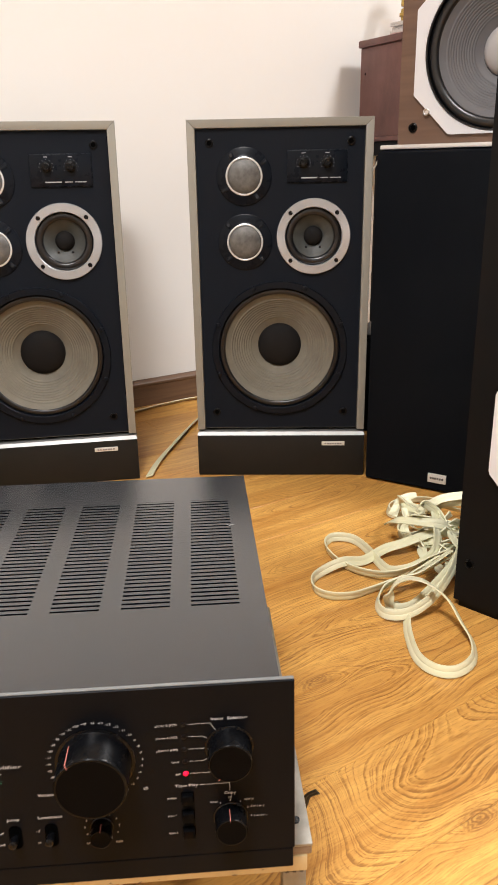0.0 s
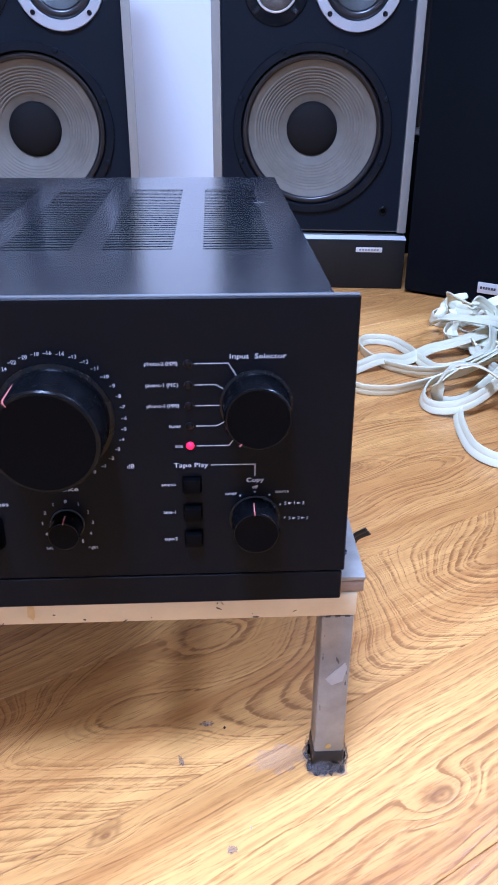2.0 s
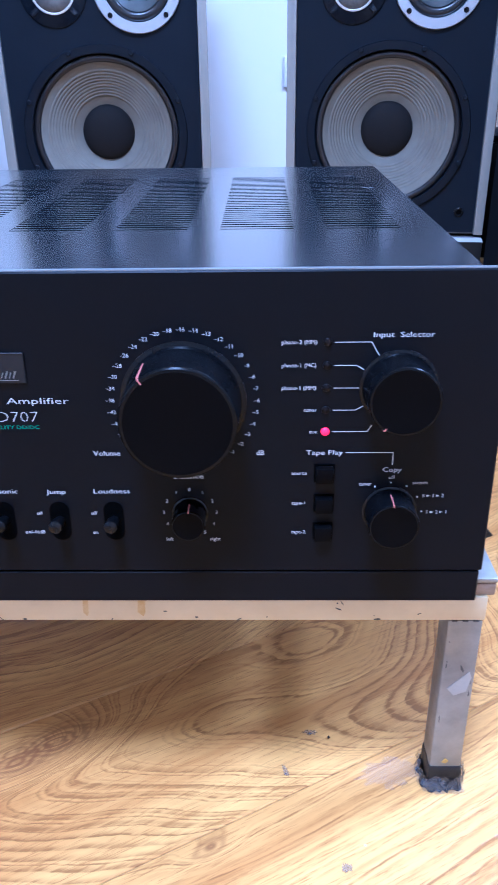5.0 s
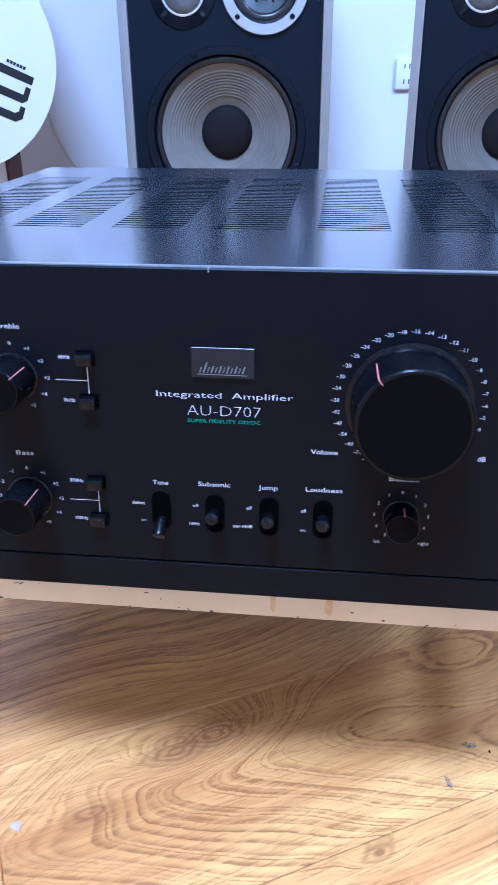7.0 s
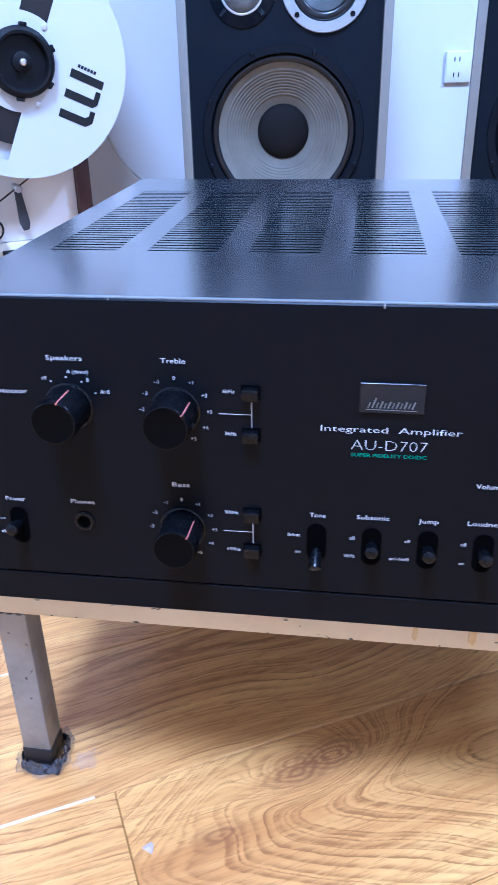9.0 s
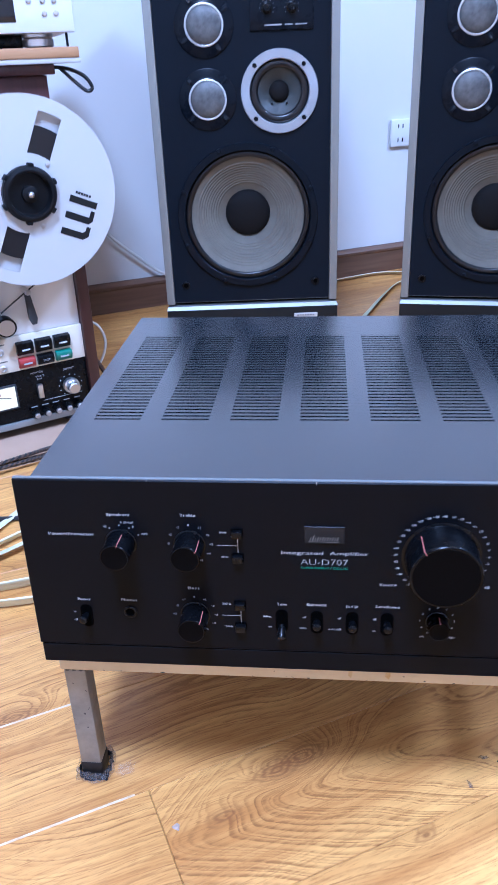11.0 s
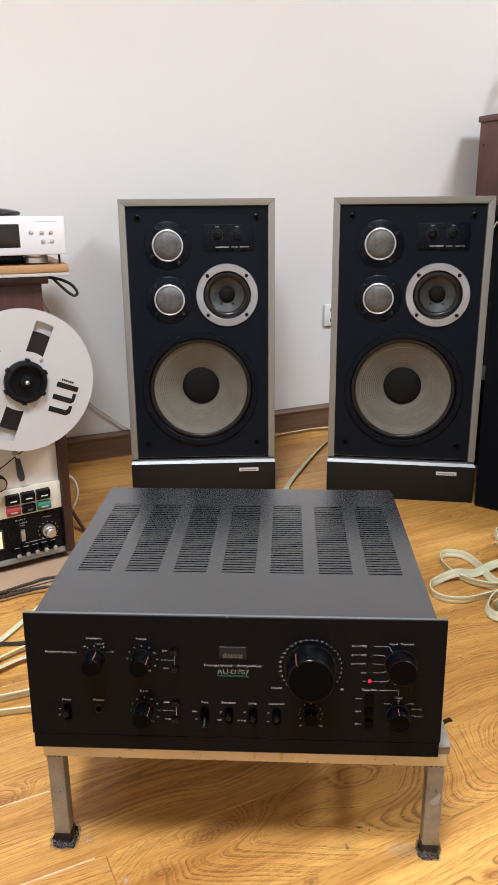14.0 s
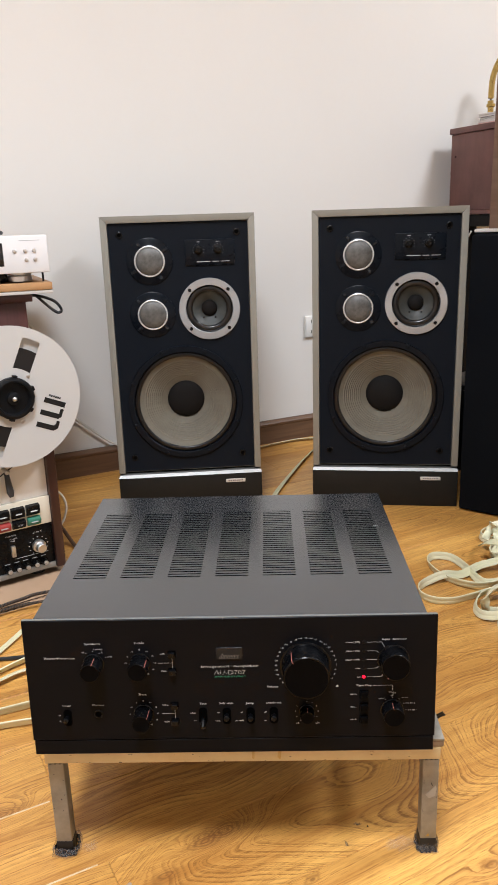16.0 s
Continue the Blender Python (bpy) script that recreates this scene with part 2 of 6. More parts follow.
AMP_FACE = material("black_anodised", (0.0032, 0.0037, 0.0051), 0.34, grain=900, rough_var=0.04, bump=0.00002, bump_scale=2500, spec=0.075)
AMP_CASE = material("charcoal_enamel", (0.0085, 0.0102, 0.0132), 0.22, grain=14, mix=0.5, second=(0.0102, 0.012, 0.015), rough_var=0.03, spec=0.5)
AMP_CASE.node_tree.nodes["Principled BSDF"].inputs["IOR"].default_value = 1.7
AMP_CASE.node_tree.nodes["Principled BSDF"].inputs["Coat Weight"].default_value = 0.85
AMP_CASE.node_tree.nodes["Principled BSDF"].inputs["Specular Tint"].default_value = (0.80, 0.90, 1.0, 1)
NICK = material("bare_metal", (0.30, 0.30, 0.30), 0.4, 0.5)
# lighter metal: the highlight on the panel's top edge is put into the colour
AMP_EDGE = material("edge_highlight_metal", (0.27, 0.29, 0.30), 0.36, 0.7)
BLACK = material("black_plastic", (0.0034, 0.0034, 0.0038), 0.28, grain=200, rough_var=0.05, spec=0.18)
# flat black that paints the shade inside slots, holes and vents
PIT = material("shade_black", (0.0015, 0.0015, 0.0015), 0.9, spec=0.0)
KNOB = material("knob_black", (0.0022, 0.0023, 0.0028), 0.27, grain=60, rough_var=0.05, spec=0.2)
KNOB_CAP = material("knob_cap_black", (0.0018, 0.0018, 0.0021), 0.4, grain=60, rough_var=0.03, spec=0.03)
KNOB_RIM = material("knob_chamfer", (0.0026, 0.0027, 0.003), 0.22, spec=0.13)
INK = material("white_ink", (0.55, 0.56, 0.57), 0.6)
INK_DIM = material("grey_ink", (0.42, 0.43, 0.44), 0.6)
INK_GREEN = material("green_ink", (0.035, 0.27, 0.155), 0.6)
RED_LINE = material("red_pointer", (0.46, 0.15, 0.12), 0.5)
LED_RED = glow("led_red", (1.0, 0.0, 0.035), 1.0)
LED_OFF = material("led_dark", (0.004, 0.003, 0.003), 0.3, spec=0.1)
BADGE = material("smoked_badge", (0.05, 0.052, 0.056), 0.35, 0.2, spec=0.2)
SMOKE = material("smoked_glass", (0.010, 0.0115, 0.014), 0.25, 0.0, spec=0.22)
MARK = material("grey_script", (0.13, 0.135, 0.13), 0.45, spec=0.2)
STEEL = material("scuffed_steel", (0.29, 0.272, 0.232), 0.42, 0.3, grain=30, mix=0.8, second=(0.15, 0.138, 0.115), rough_var=0.15, bump=0.0002, bump_scale=120)
RAIL = material("chipped_cream_paint", (0.58, 0.47, 0.275), 0.45, 0.0, grain=22, mix=0.6, second=(0.43, 0.34, 0.19), rough_var=0.1, bump=0.0002, bump_scale=150)
WORN_WOOD = material("worn_brown_strip", (0.15, 0.092, 0.055), 0.4, grain=60, mix=0.8, second=(0.25, 0.2, 0.15), stretch=(1, 0.2, 4))
WORN = material("worn_patch", (0.315, 0.295, 0.255), 0.5, grain=90, mix=0.8, second=(0.25, 0.232, 0.20))
CHIP = material("paint_chip", (0.06, 0.055, 0.05), 0.6)
STAIN = material("ochre_stain", (0.42, 0.27, 0.07), 0.5, grain=200, mix=0.8, second=(0.52, 0.40, 0.20))
RUBBER = material("black_tape", (0.009, 0.009, 0.0095), 0.42, grain=80, rough_var=0.15, bump=0.0005, bump_scale=90, spec=0.35)
FILM = material("clear_tape", (0.30, 0.30, 0.32), 0.15, grain=160, mix=0.95, second=(0.05, 0.05, 0.055))
FILM.node_tree.nodes["Principled BSDF"].inputs["Alpha"].default_value = 0.3
SCRAP = material("white_scrap", (0.62, 0.61, 0.62), 0.3)
SCRAP.node_tree.nodes["Principled BSDF"].inputs["Alpha"].default_value = 0.38
SMEAR = material("tape_film", (0.45, 0.44, 0.43), 0.3, grain=90, mix=0.9, second=(0.25, 0.25, 0.27))
SMEAR.node_tree.nodes["Principled BSDF"].inputs["Alpha"].default_value = 0.13
GREY_DUST = material("grey_dust", (0.20, 0.18, 0.17), 0.8)
GREY_DUST.node_tree.nodes["Principled BSDF"].inputs["Alpha"].default_value = 0.45
CAB_GREY = material("grey_vinyl", (0.255, 0.245, 0.21), 0.45, grain=8, mix=0.5, second=(0.21, 0.205, 0.178), stretch=(1, 1, 0.15), bump=0.0001, bump_scale=400)
BAFFLE = material("black_baffle", (0.0058, 0.0083, 0.0132), 0.5, grain=160, mix=0.5, second=(0.0075, 0.0102, 0.0155), bump=0.00012, bump_scale=700, spec=0.10)
PLINTH = material("plinth_brown", (0.014, 0.0125, 0.0105), 0.5, grain=30, mix=0.5, second=(0.019, 0.017, 0.014), spec=0.15)
LEDGE = material("satin_aluminium", (0.31, 0.31, 0.30), 0.45, 0.5)
CONE = material("paper_cone", (0.158, 0.146, 0.114), 0.75, grain=25, mix=0.7, second=(0.112, 0.102, 0.078), bump=0.0002, bump_scale=400)
DUST = material("dust_cap", (0.008, 0.0072, 0.007), 0.75, grain=300, mix=0.4, second=(0.012, 0.011, 0.0105), bump=0.0002, bump_scale=900, spec=0.15)
SURROUND = material("rubber_surround", (0.004, 0.004, 0.005), 0.30, grain=40, rough_var=0.06, spec=0.5)
BASKET = material("black_basket", (0.0048, 0.0066, 0.0102), 0.36, grain=50, rough_var=0.06, spec=0.13)
MID_RING = material("brushed_ring", (0.40, 0.415, 0.435), 0.30, 0.5)
ring_shader = MID_RING.node_tree.nodes["Principled BSDF"]
ring_shader.inputs["Anisotropic"].default_value = 0.75
ring_tangent = MID_RING.node_tree.nodes.new("ShaderNodeTangent")
ring_tangent.direction_type, ring_tangent.axis = "RADIAL", "Y"
MID_RING.node_tree.links.new(ring_tangent.outputs[0], ring_shader.inputs["Tangent"])
BOX_BLACK = material("black_ash_vinyl", (0.0045, 0.0045, 0.005), 0.45, grain=6, mix=0.6, second=(0.0065, 0.0062, 0.006), stretch=(12, 12, 0.6), spec=0.12)
SILVER = material("turned_aluminium", (0.66, 0.655, 0.65), 0.34, 1.0, grain=6, rough_var=0.08, bump=0.00004, bump_scale=900)
MIDCONE = material("grey_mid_cone", (0.058, 0.063, 0.060), 0.5, grain=40, mix=0.7, second=(0.034, 0.037, 0.036))
MESH = material("dome_mesh", (0.155, 0.155, 0.15), 0.45, 0.4, grain=60, mix=0.9, second=(0.06, 0.06, 0.058), bump=0.0004, bump_scale=1500)
FLANGE = material("tweeter_flange", (0.0048, 0.0068, 0.0108), 0.28, grain=40, rough_var=0.05, spec=0.12)
BRIGHT = material("bright_ring", (0.62, 0.62, 0.61), 0.32, 0.35)
HUB = material("hub_plastic", (0.006, 0.0062, 0.007), 0.45, grain=60, rough_var=0.1, spec=0.15)
LUG = material("tweeter_lug", (0.020, 0.024, 0.030), 0.25, spec=0.4)
BADGE_LIGHT = material("badge_plate", (0.66, 0.65, 0.62), 0.4, 0.3)
INK_BAR = material("worn_ink", (0.22, 0.21, 0.20), 0.6)
INK_DARK = material("dark_ink", (0.06, 0.055, 0.05), 0.6)
GRILLE = material("grille_cloth", (0.0035, 0.0045, 0.0065), 0.85, grain=3, mix=0.6, second=(0.009, 0.010, 0.012), bump=0.0004, bump_scale=1600, spec=0.06)
CREAM_FRAME = material("cream_frame", (0.66, 0.66, 0.68), 0.4)
WALNUT = wood_material("walnut_veneer", (0.145, 0.083, 0.052), (0.098, 0.052, 0.032), 4, 0.45, 0)
MAHOGANY = wood_material("red_brown_veneer", (0.082, 0.026, 0.024), (0.046, 0.015, 0.014), 5, 0.4, 2)
CABINET_WOOD = material("mottled_red_veneer", (0.155, 0.062, 0.050), 0.42, grain=16, mix=0.9, second=(0.085, 0.032, 0.027), stretch=(1, 1, 0.45), rough_var=0.08, bump=0.0001, bump_scale=200)
TWIST = material("braided_brown", (0.12, 0.075, 0.048), 0.6, grain=300, mix=0.6, second=(0.015, 0.012, 0.01))
YELLOW = material("yellow_mark", (0.38, 0.24, 0.04), 0.5)
GREYCONE = material("grey_cone", (0.12, 0.118, 0.125), 0.6, grain=20, mix=0.5, second=(0.09, 0.088, 0.093))
CAP_GREY = material("light_cap", (0.40, 0.39, 0.39), 0.4)
CREAM = material("cream_cable", (0.64, 0.62, 0.40), 0.42, grain=9, mix=0.6, second=(0.68, 0.67, 0.53))
WHITE_CABLE = material("white_cable", (0.66, 0.64, 0.58), 0.45)
BROWN_CABLE = material("brown_cable", (0.10, 0.055, 0.035), 0.5)
BLACK_CABLE = material("black_cable", (0.015, 0.015, 0.016), 0.4)
CARDBOARD = material("cardboard", (0.40, 0.27, 0.17), 0.85, grain=12, mix=0.6, second=(0.33, 0.215, 0.13), bump=0.0003, bump_scale=300)
FLUTE = material("cardboard_flute", (0.07, 0.04, 0.025), 0.9)
DECK_FACE = material("deck_white", (0.74, 0.72, 0.69), 0.4, grain=6, mix=0.4, second=(0.68, 0.655, 0.62))
DECK_CREAM = material("deck_cream", (0.68, 0.62, 0.50), 0.4)
DECK_WOOD = wood_material("deck_wood", (0.050, 0.019, 0.015), (0.026, 0.010, 0.008), 5, 0.35, 2)
REEL = material("reel_metal", (0.54, 0.535, 0.52), 0.42, 0.1, grain=30, rough_var=0.05)
TAPE = material("tape_brown", (0.016, 0.014, 0.0135), 0.35, spec=0.3)
PRINT = material("print_black", (0.014, 0.0135, 0.013), 0.5, spec=0.2)
BTN_RED = material("button_red", (0.30, 0.035, 0.03), 0.4)
BTN_GREEN = material("button_green", (0.035, 0.16, 0.105), 0.4)
METER_FACE = glow("meter_face", (0.85, 0.74, 0.42), 0.25)
PLAYER = material("white_player", (0.76, 0.75, 0.75), 0.35, grain=20, rough_var=0.05)
GLASS_DARK = material("display_glass", (0.012, 0.011, 0.012), 0.12)
BEECH = wood_material("beech_shelf", (0.47, 0.265, 0.115), (0.30, 0.155, 0.06), 4, 0.45, 0)
BRASS = material("aged_brass", (0.50, 0.36, 0.12), 0.28, 1.0, grain=30, rough_var=0.1)
CASE_CLEAR = material("plastic_case", (0.62, 0.58, 0.56), 0.15)
CASE_PINK = material("plastic_case_pink", (0.62, 0.40, 0.38), 0.25)
OUTLET = material("outlet_white", (0.80, 0.79, 0.76), 0.35)
DIFFUSER = glow("lamp_diffuser", (1.0, 0.95, 0.88), 3.0)


# ---- mesh helpers ----
def thing(name, m, label, category, group=""):
    ob = new(name)
    ob.empty_display_size = 0.05
    ob.matrix_world = m
    return tagged(ob, label, category, group)


def soften(bm, angle=32):
    bm.normal_update()
    for f in bm.faces:
        f.smooth = True
    for e in bm.edges:
        if len(e.link_faces) == 2 and e.calc_face_angle(0) > radians(angle):
            e.smooth = False
    return bm


def part(name, bm, mat, parent=None, label="", at=None):
    """Links a bmesh as one mesh object under a thing or a part."""
    me = bpy.data.meshes.new(name)
    soften(bm)
    bm.to_mesh(me)
    bm.free()
    me.materials.append(mat)
    ob = new(name, me)
    ob.parent = parent
    if at is not None:
        ob.matrix_basis = at
    return tagged(ob, label)


def again(ob, parent, at):
    """Another object on the same mesh."""
    o = new(ob.name.split(".")[0], ob.data)
    o.parent, o.matrix_basis = parent, at
    return o


def box(x0, x1, y0, y1, z0, z1, bevel=0.0, segs=2, bm=None):
    bm = bm or bmesh.new()
    made = bmesh.ops.create_cube(bm, size=1, matrix=Matrix.Translation(((x0 + x1) / 2, (y0 + y1) / 2, (z0 + z1) / 2)) @ Matrix.Diagonal((x1 - x0, y1 - y0, z1 - z0, 1)))
    if bevel:
        edges = list({e for v in made["verts"] for e in v.link_edges})
        bmesh.ops.bevel(bm, geom=edges, offset=bevel, segments=segs, affect="EDGES", profile=0.5)
    return bm


def lathe(profile, segs=48, x=0.0, z=0.0, bm=None):
    """Turns (radius, height) pairs round an axis that points to -y; height counts towards the viewer."""
    bm = bm or bmesh.new()
    rings = []
    for r, h in profile:
        if r < 1e-6:
            rings.append([bm.verts.new((x, -h, z))])
        else:
            rings.append([bm.verts.new((x + r * math.cos(2 * math.pi * k / segs), -h, z + r * math.sin(2 * math.pi * k / segs))) for k in range(segs)])
    for a, c in zip(rings, rings[1:]):
        for k in range(segs):
            n = (k + 1) % segs
            if len(a) == 1:
                bm.faces.new((a[0], c[n], c[k]))
            elif len(c) == 1:
                bm.faces.new((a[k], a[n], c[0]))
            else:
                bm.faces.new((a[k], a[n], c[n], c[k]))
    return bm


def prism(points, y0, y1, bevel=0.0):
    """A flat shape of (x, z) corners, from y0 (front) to y1."""
    bm = bmesh.new()
    front = [bm.verts.new((x, y0, z)) for x, z in points]
    back = [bm.verts.new((x, y1, z)) for x, z in points]
    bm.faces.new(front)
    bm.faces.new(back[::-1])
    for k in range(len(points)):
        n = (k + 1) % len(points)
        bm.faces.new((front[n], front[k], back[k], back[n]))
    bmesh.ops.recalc_face_normals(bm, faces=bm.faces)
    if bevel:
        edges = [e for e in bm.edges if all(abs(v.co.y - y0) < 1e-7 for v in e.verts)]
        bmesh.ops.bevel(bm, geom=edges, offset=bevel, segments=2, affect="EDGES", profile=0.5)
    return bm


def plate_with_hole(outline, centre, radius, y0, y1, segs=64):
    """A plate of the given outline (function of angle: distance from the centre) with a round hole."""
    bm = bmesh.new()
    cx, cz = centre
    loops = []
    for y in (y0, y1):
        for f in (outline, lambda a: radius):
            loops.append([bm.verts.new((cx + f(2 * math.pi * k / segs) * math.cos(2 * math.pi * k / segs), y, cz + f(2 * math.pi * k / segs) * math.sin(2 * math.pi * k / segs))) for k in range(segs)])
    fo, fi, bo, bi = loops
    for k in range(segs):
        n = (k + 1) % segs
        for a, c in ((fo, fi), (bi, bo), (bo, fo), (fi, bi)):
            bm.faces.new((a[k], a[n], c[n], c[k]))
    bmesh.ops.recalc_face_normals(bm, faces=bm.faces)
    return bm


def circle(x, z, r, n=64):
    return [(x + r * math.cos(2 * math.pi * k / n), z + r * math.sin(2 * math.pi * k / n)) for k in range(n)]


def pierced(outline, holes, y0, y1):
    """A board of the given (x, z) outline with openings through it, from y0 (front) to y1."""
    bm = bmesh.new()
    sheets = []
    for y in (y0, y1):
        loops, edges = [], []
        for shape in (outline, *holes):
            vs = [bm.verts.new((x, y, z)) for x, z in shape]
            loops.append(vs)
            edges += [bm.edges.new((vs[k], vs[(k + 1) % len(vs)])) for k in range(len(vs))]
        bmesh.ops.triangle_fill(bm, use_beauty=True, use_dissolve=False, edges=edges)
        sheets.append(loops)
    for a, c in zip(*sheets):
        for k in range(len(a)):
            n = (k + 1) % len(a)
            bm.faces.new((a[k], a[n], c[n], c[k]))
    bmesh.ops.recalc_face_normals(bm, faces=bm.faces)
    return bm


def rect(x0, x1, z0, z1):
    return [(x0, z0), (x1, z0), (x1, z1), (x0, z1)]


def spline(points, steps=8, closed=False):
    """Points of a smooth line through the given ones."""
    pts = [Vector(p) for p in points]
    out = []
    n = len(pts)
    for i in range(n if closed else n - 1):
        p0, p1, p2, p3 = (pts[(i - 1) % n], pts[i], pts[(i + 1) % n], pts[(i + 2) % n]) if closed else (pts[max(i - 1, 0)], pts[i], pts[i + 1], pts[min(i + 2, n - 1)])
        for s in range(steps):
            t = s / steps
            out.append(0.5 * ((2 * p1) + (p2 - p0) * t + (2 * p0 - 5 * p1 + 4 * p2 - p3) * t * t + (3 * p1 - p0 - 3 * p2 + p3) * t ** 3))
    if not closed:
        out.append(pts[-1])
    return out


def tube(points, radius, sides=8, steps=8, taper=None):
    """A round cable through the points."""
    bm = bmesh.new()
    line = spline(points, steps)
    up = Vector((0, 0, 1))
    rings = []
    for i, p in enumerate(line):
        d = (line[min(i + 1, len(line) - 1)] - line[max(i - 1, 0)]).normalized()
        side = d.cross(up)
        side = side.normalized() if side.length > 1e-4 else Vector((1, 0, 0))
        upn = side.cross(d).normalized()
        r = radius
        rings.append([bm.verts.new(p + r * (math.cos(a) * side + math.sin(a) * upn)) for a in [2 * math.pi * k / sides for k in range(sides)]])
    for a, c in zip(rings, rings[1:]):
        for k in range(sides):
            n = (k + 1) % sides
            bm.faces.new((a[k], a[n], c[n], c[k]))
    bm.faces.new(rings[0][::-1])
    bm.faces.new(rings[-1])
    bmesh.ops.recalc_face_normals(bm, faces=bm.faces)
    return bm


def ribbon(points, width=0.011, thick=0.0035, tilts=(0,), steps=9, closed=False):
    """A flat twin cable; tilts: degrees along the way by which its width stands up from the floor. A groove runs along the middle."""
    bm = bmesh.new()
    line = spline(points, steps, closed)
    n = len(line)
    section = [(-0.5, -0.35), (-0.42, -0.5), (-0.12, -0.5), (0, -0.28), (0.12, -0.5), (0.42, -0.5), (0.5, -0.35), (0.5, 0.35), (0.42, 0.5), (0.12, 0.5), (0, 0.28), (-0.12, 0.5), (-0.42, 0.5), (-0.5, 0.35)]
    rings = []
    for i, p in enumerate(line):
        d = (line[(i + 1) % n if closed else min(i + 1, n - 1)] - line[(i - 1) % n if closed else max(i - 1, 0)]).normalized()
        side = d.cross(Vector((0, 0, 1)))
        side = side.normalized() if side.length > 1e-4 else Vector((1, 0, 0))
        upn = side.cross(d).normalized()
        t = i / max(n - 1, 1) * (len(tilts) - 1)
        k = min(int(t), len(tilts) - 2) if len(tilts) > 1 else 0
        ang = radians(tilts[k] + (tilts[min(k + 1, len(tilts) - 1)] - tilts[k]) * (t - k))
        w = math.cos(ang) * side + math.sin(ang) * upn
        h = -math.sin(ang) * side + math.cos(ang) * upn
        lift = abs(math.sin(ang)) * width / 2 + abs(math.cos(ang)) * thick / 2
        rings.append([bm.verts.new(p + Vector((0, 0, lift)) + w * (a * width) + h * (c * thick)) for a, c in section])
    pairs = list(zip(rings, rings[1:])) + ([(rings[-1], rings[0])] if closed else [])
    for a, c in pairs:
        for k in range(len(section)):
            m = (k + 1) % len(section)
            bm.faces.new((a[k], a[m], c[m], c[k]))
    if not closed:
        bm.faces.new(rings[0][::-1])
        bm.faces.new(rings[-1])
    bmesh.ops.recalc_face_normals(bm, faces=bm.faces)
    return bm


def lettering(text, x, z, cap, parent, mat, width=None, y=-0.0003, align="CENTER", bold=0.0):
    """Flat printed words facing -y; cap: height of the capitals."""
    cu = bpy.data.curves.new("lettering", "FONT")
    cu.body, cu.size, cu.align_x, cu.align_y, cu.resolution_u, cu.offset = text, cap / 0.70, align, "CENTER", 2, bold
    holder = new("lettering_source", cu)
    me = bpy.data.meshes.new_from_object(holder.evaluated_get(bpy.context.evaluated_depsgraph_get()))
    bpy.data.objects.remove(holder)
    bpy.data.curves.remove(cu)
    me.name = "lettering"
    xs = [v.co.x for v in me.vertices]
    sx = width / (max(xs) - min(xs)) if width else 1.0
    me.transform(Matrix.Translation((x, y, z)) @ Matrix.Rotation(radians(90), 4, "X") @ Matrix.Diagonal((sx, 1, 1, 1)))
    me.materials.clear()
    me.materials.append(mat)
    ob = new("lettering", me)
    ob.parent = parent
    return ob


def stroke(points, w, y=-0.0003, bm=None):
    """A printed line through (x, z) corners."""
    bm = bm or bmesh.new()
    for (x0, z0), (x1, z1) in zip(points, points[1:]):
        d = Vector((x1 - x0, 0, z1 - z0))
        s = Vector((-d.z, 0, d.x)).normalized() * w / 2
        e = d.normalized() * w * 0.3
        a, c = Vector((x0, y, z0)) - e, Vector((x1, y, z1)) + e
        bm.faces.new([bm.verts.new(p) for p in (a - s, c - s, c + s, a + s)])
    return bm


# ---- the room ----
def setting(name, bm, mat, label, category):
    ob = part(name, bm, mat)
    ob.matrix_world = ROOM
    return tagged(ob, label, category, kind="structure")


WEST, EAST, SOUTH = -2.9, 2.3, -3.9
setting("wall_north", box(WEST - 0.12, EAST + 0.12, 0.0, 0.12, 0, HEIGHT), WALL, "white painted plaster wall behind the loudspeakers", "wall")
setting("wall_east", box(EAST, EAST + 0.12, SOUTH, 0.0, 0, HEIGHT), WALL, "white painted plaster side wall", "wall")
setting("wall_west", box(WEST - 0.12, WEST, SOUTH, 0.0, 0, HEIGHT), WALL, "white painted plaster side wall", "wall")
setting("wall_south", box(WEST - 0.12, EAST + 0.12, SOUTH - 0.12, SOUTH, 0, HEIGHT), WALL, "white painted plaster wall", "wall")
setting("ceiling", box(WEST - 0.12, EAST + 0.12, SOUTH - 0.12, 0.12, HEIGHT, HEIGHT + 0.1), CEIL, "plain white painted ceiling", "ceiling")


def skirting_profile(length):
    """Brown wooden skirting with a rounded top bead; x along the wall, y towards it."""
    bm = bmesh.new()
    outline = [(0, 0), (-0.014, 0), (-0.014, 0.056), (-0.017, 0.060), (-0.017, 0.066), (-0.012, 0.072), (-0.006, 0.075), (0, 0.075)]
    ends = [[bm.verts.new((x, y, z)) for y, z in outline] for x in (0, length)]
    for k in range(len(outline)):
        n = (k + 1) % len(outline)
        bm.faces.new((ends[0][k], ends[0][n], ends[1][n], ends[1][k]))
    bm.faces.new(ends[0][::-1])
    bm.faces.new(ends[1])
    bmesh.ops.recalc_face_normals(bm, faces=bm.faces)
    return bm


for name, length, m in (("baseboard_north", EAST - WEST, pose(WEST, -0.001, 0)), ("baseboard_east", -SOUTH - 0.02, pose(EAST - 0.001, -0.019, 0, 0, 0, -90))):
    ob = part(name, skirting_profile(length), SKIRT)
    ob.matrix_world = ROOM @ m
    tagged(ob, "dark brown wooden skirting board along the wall", "skirting board", kind="structure")


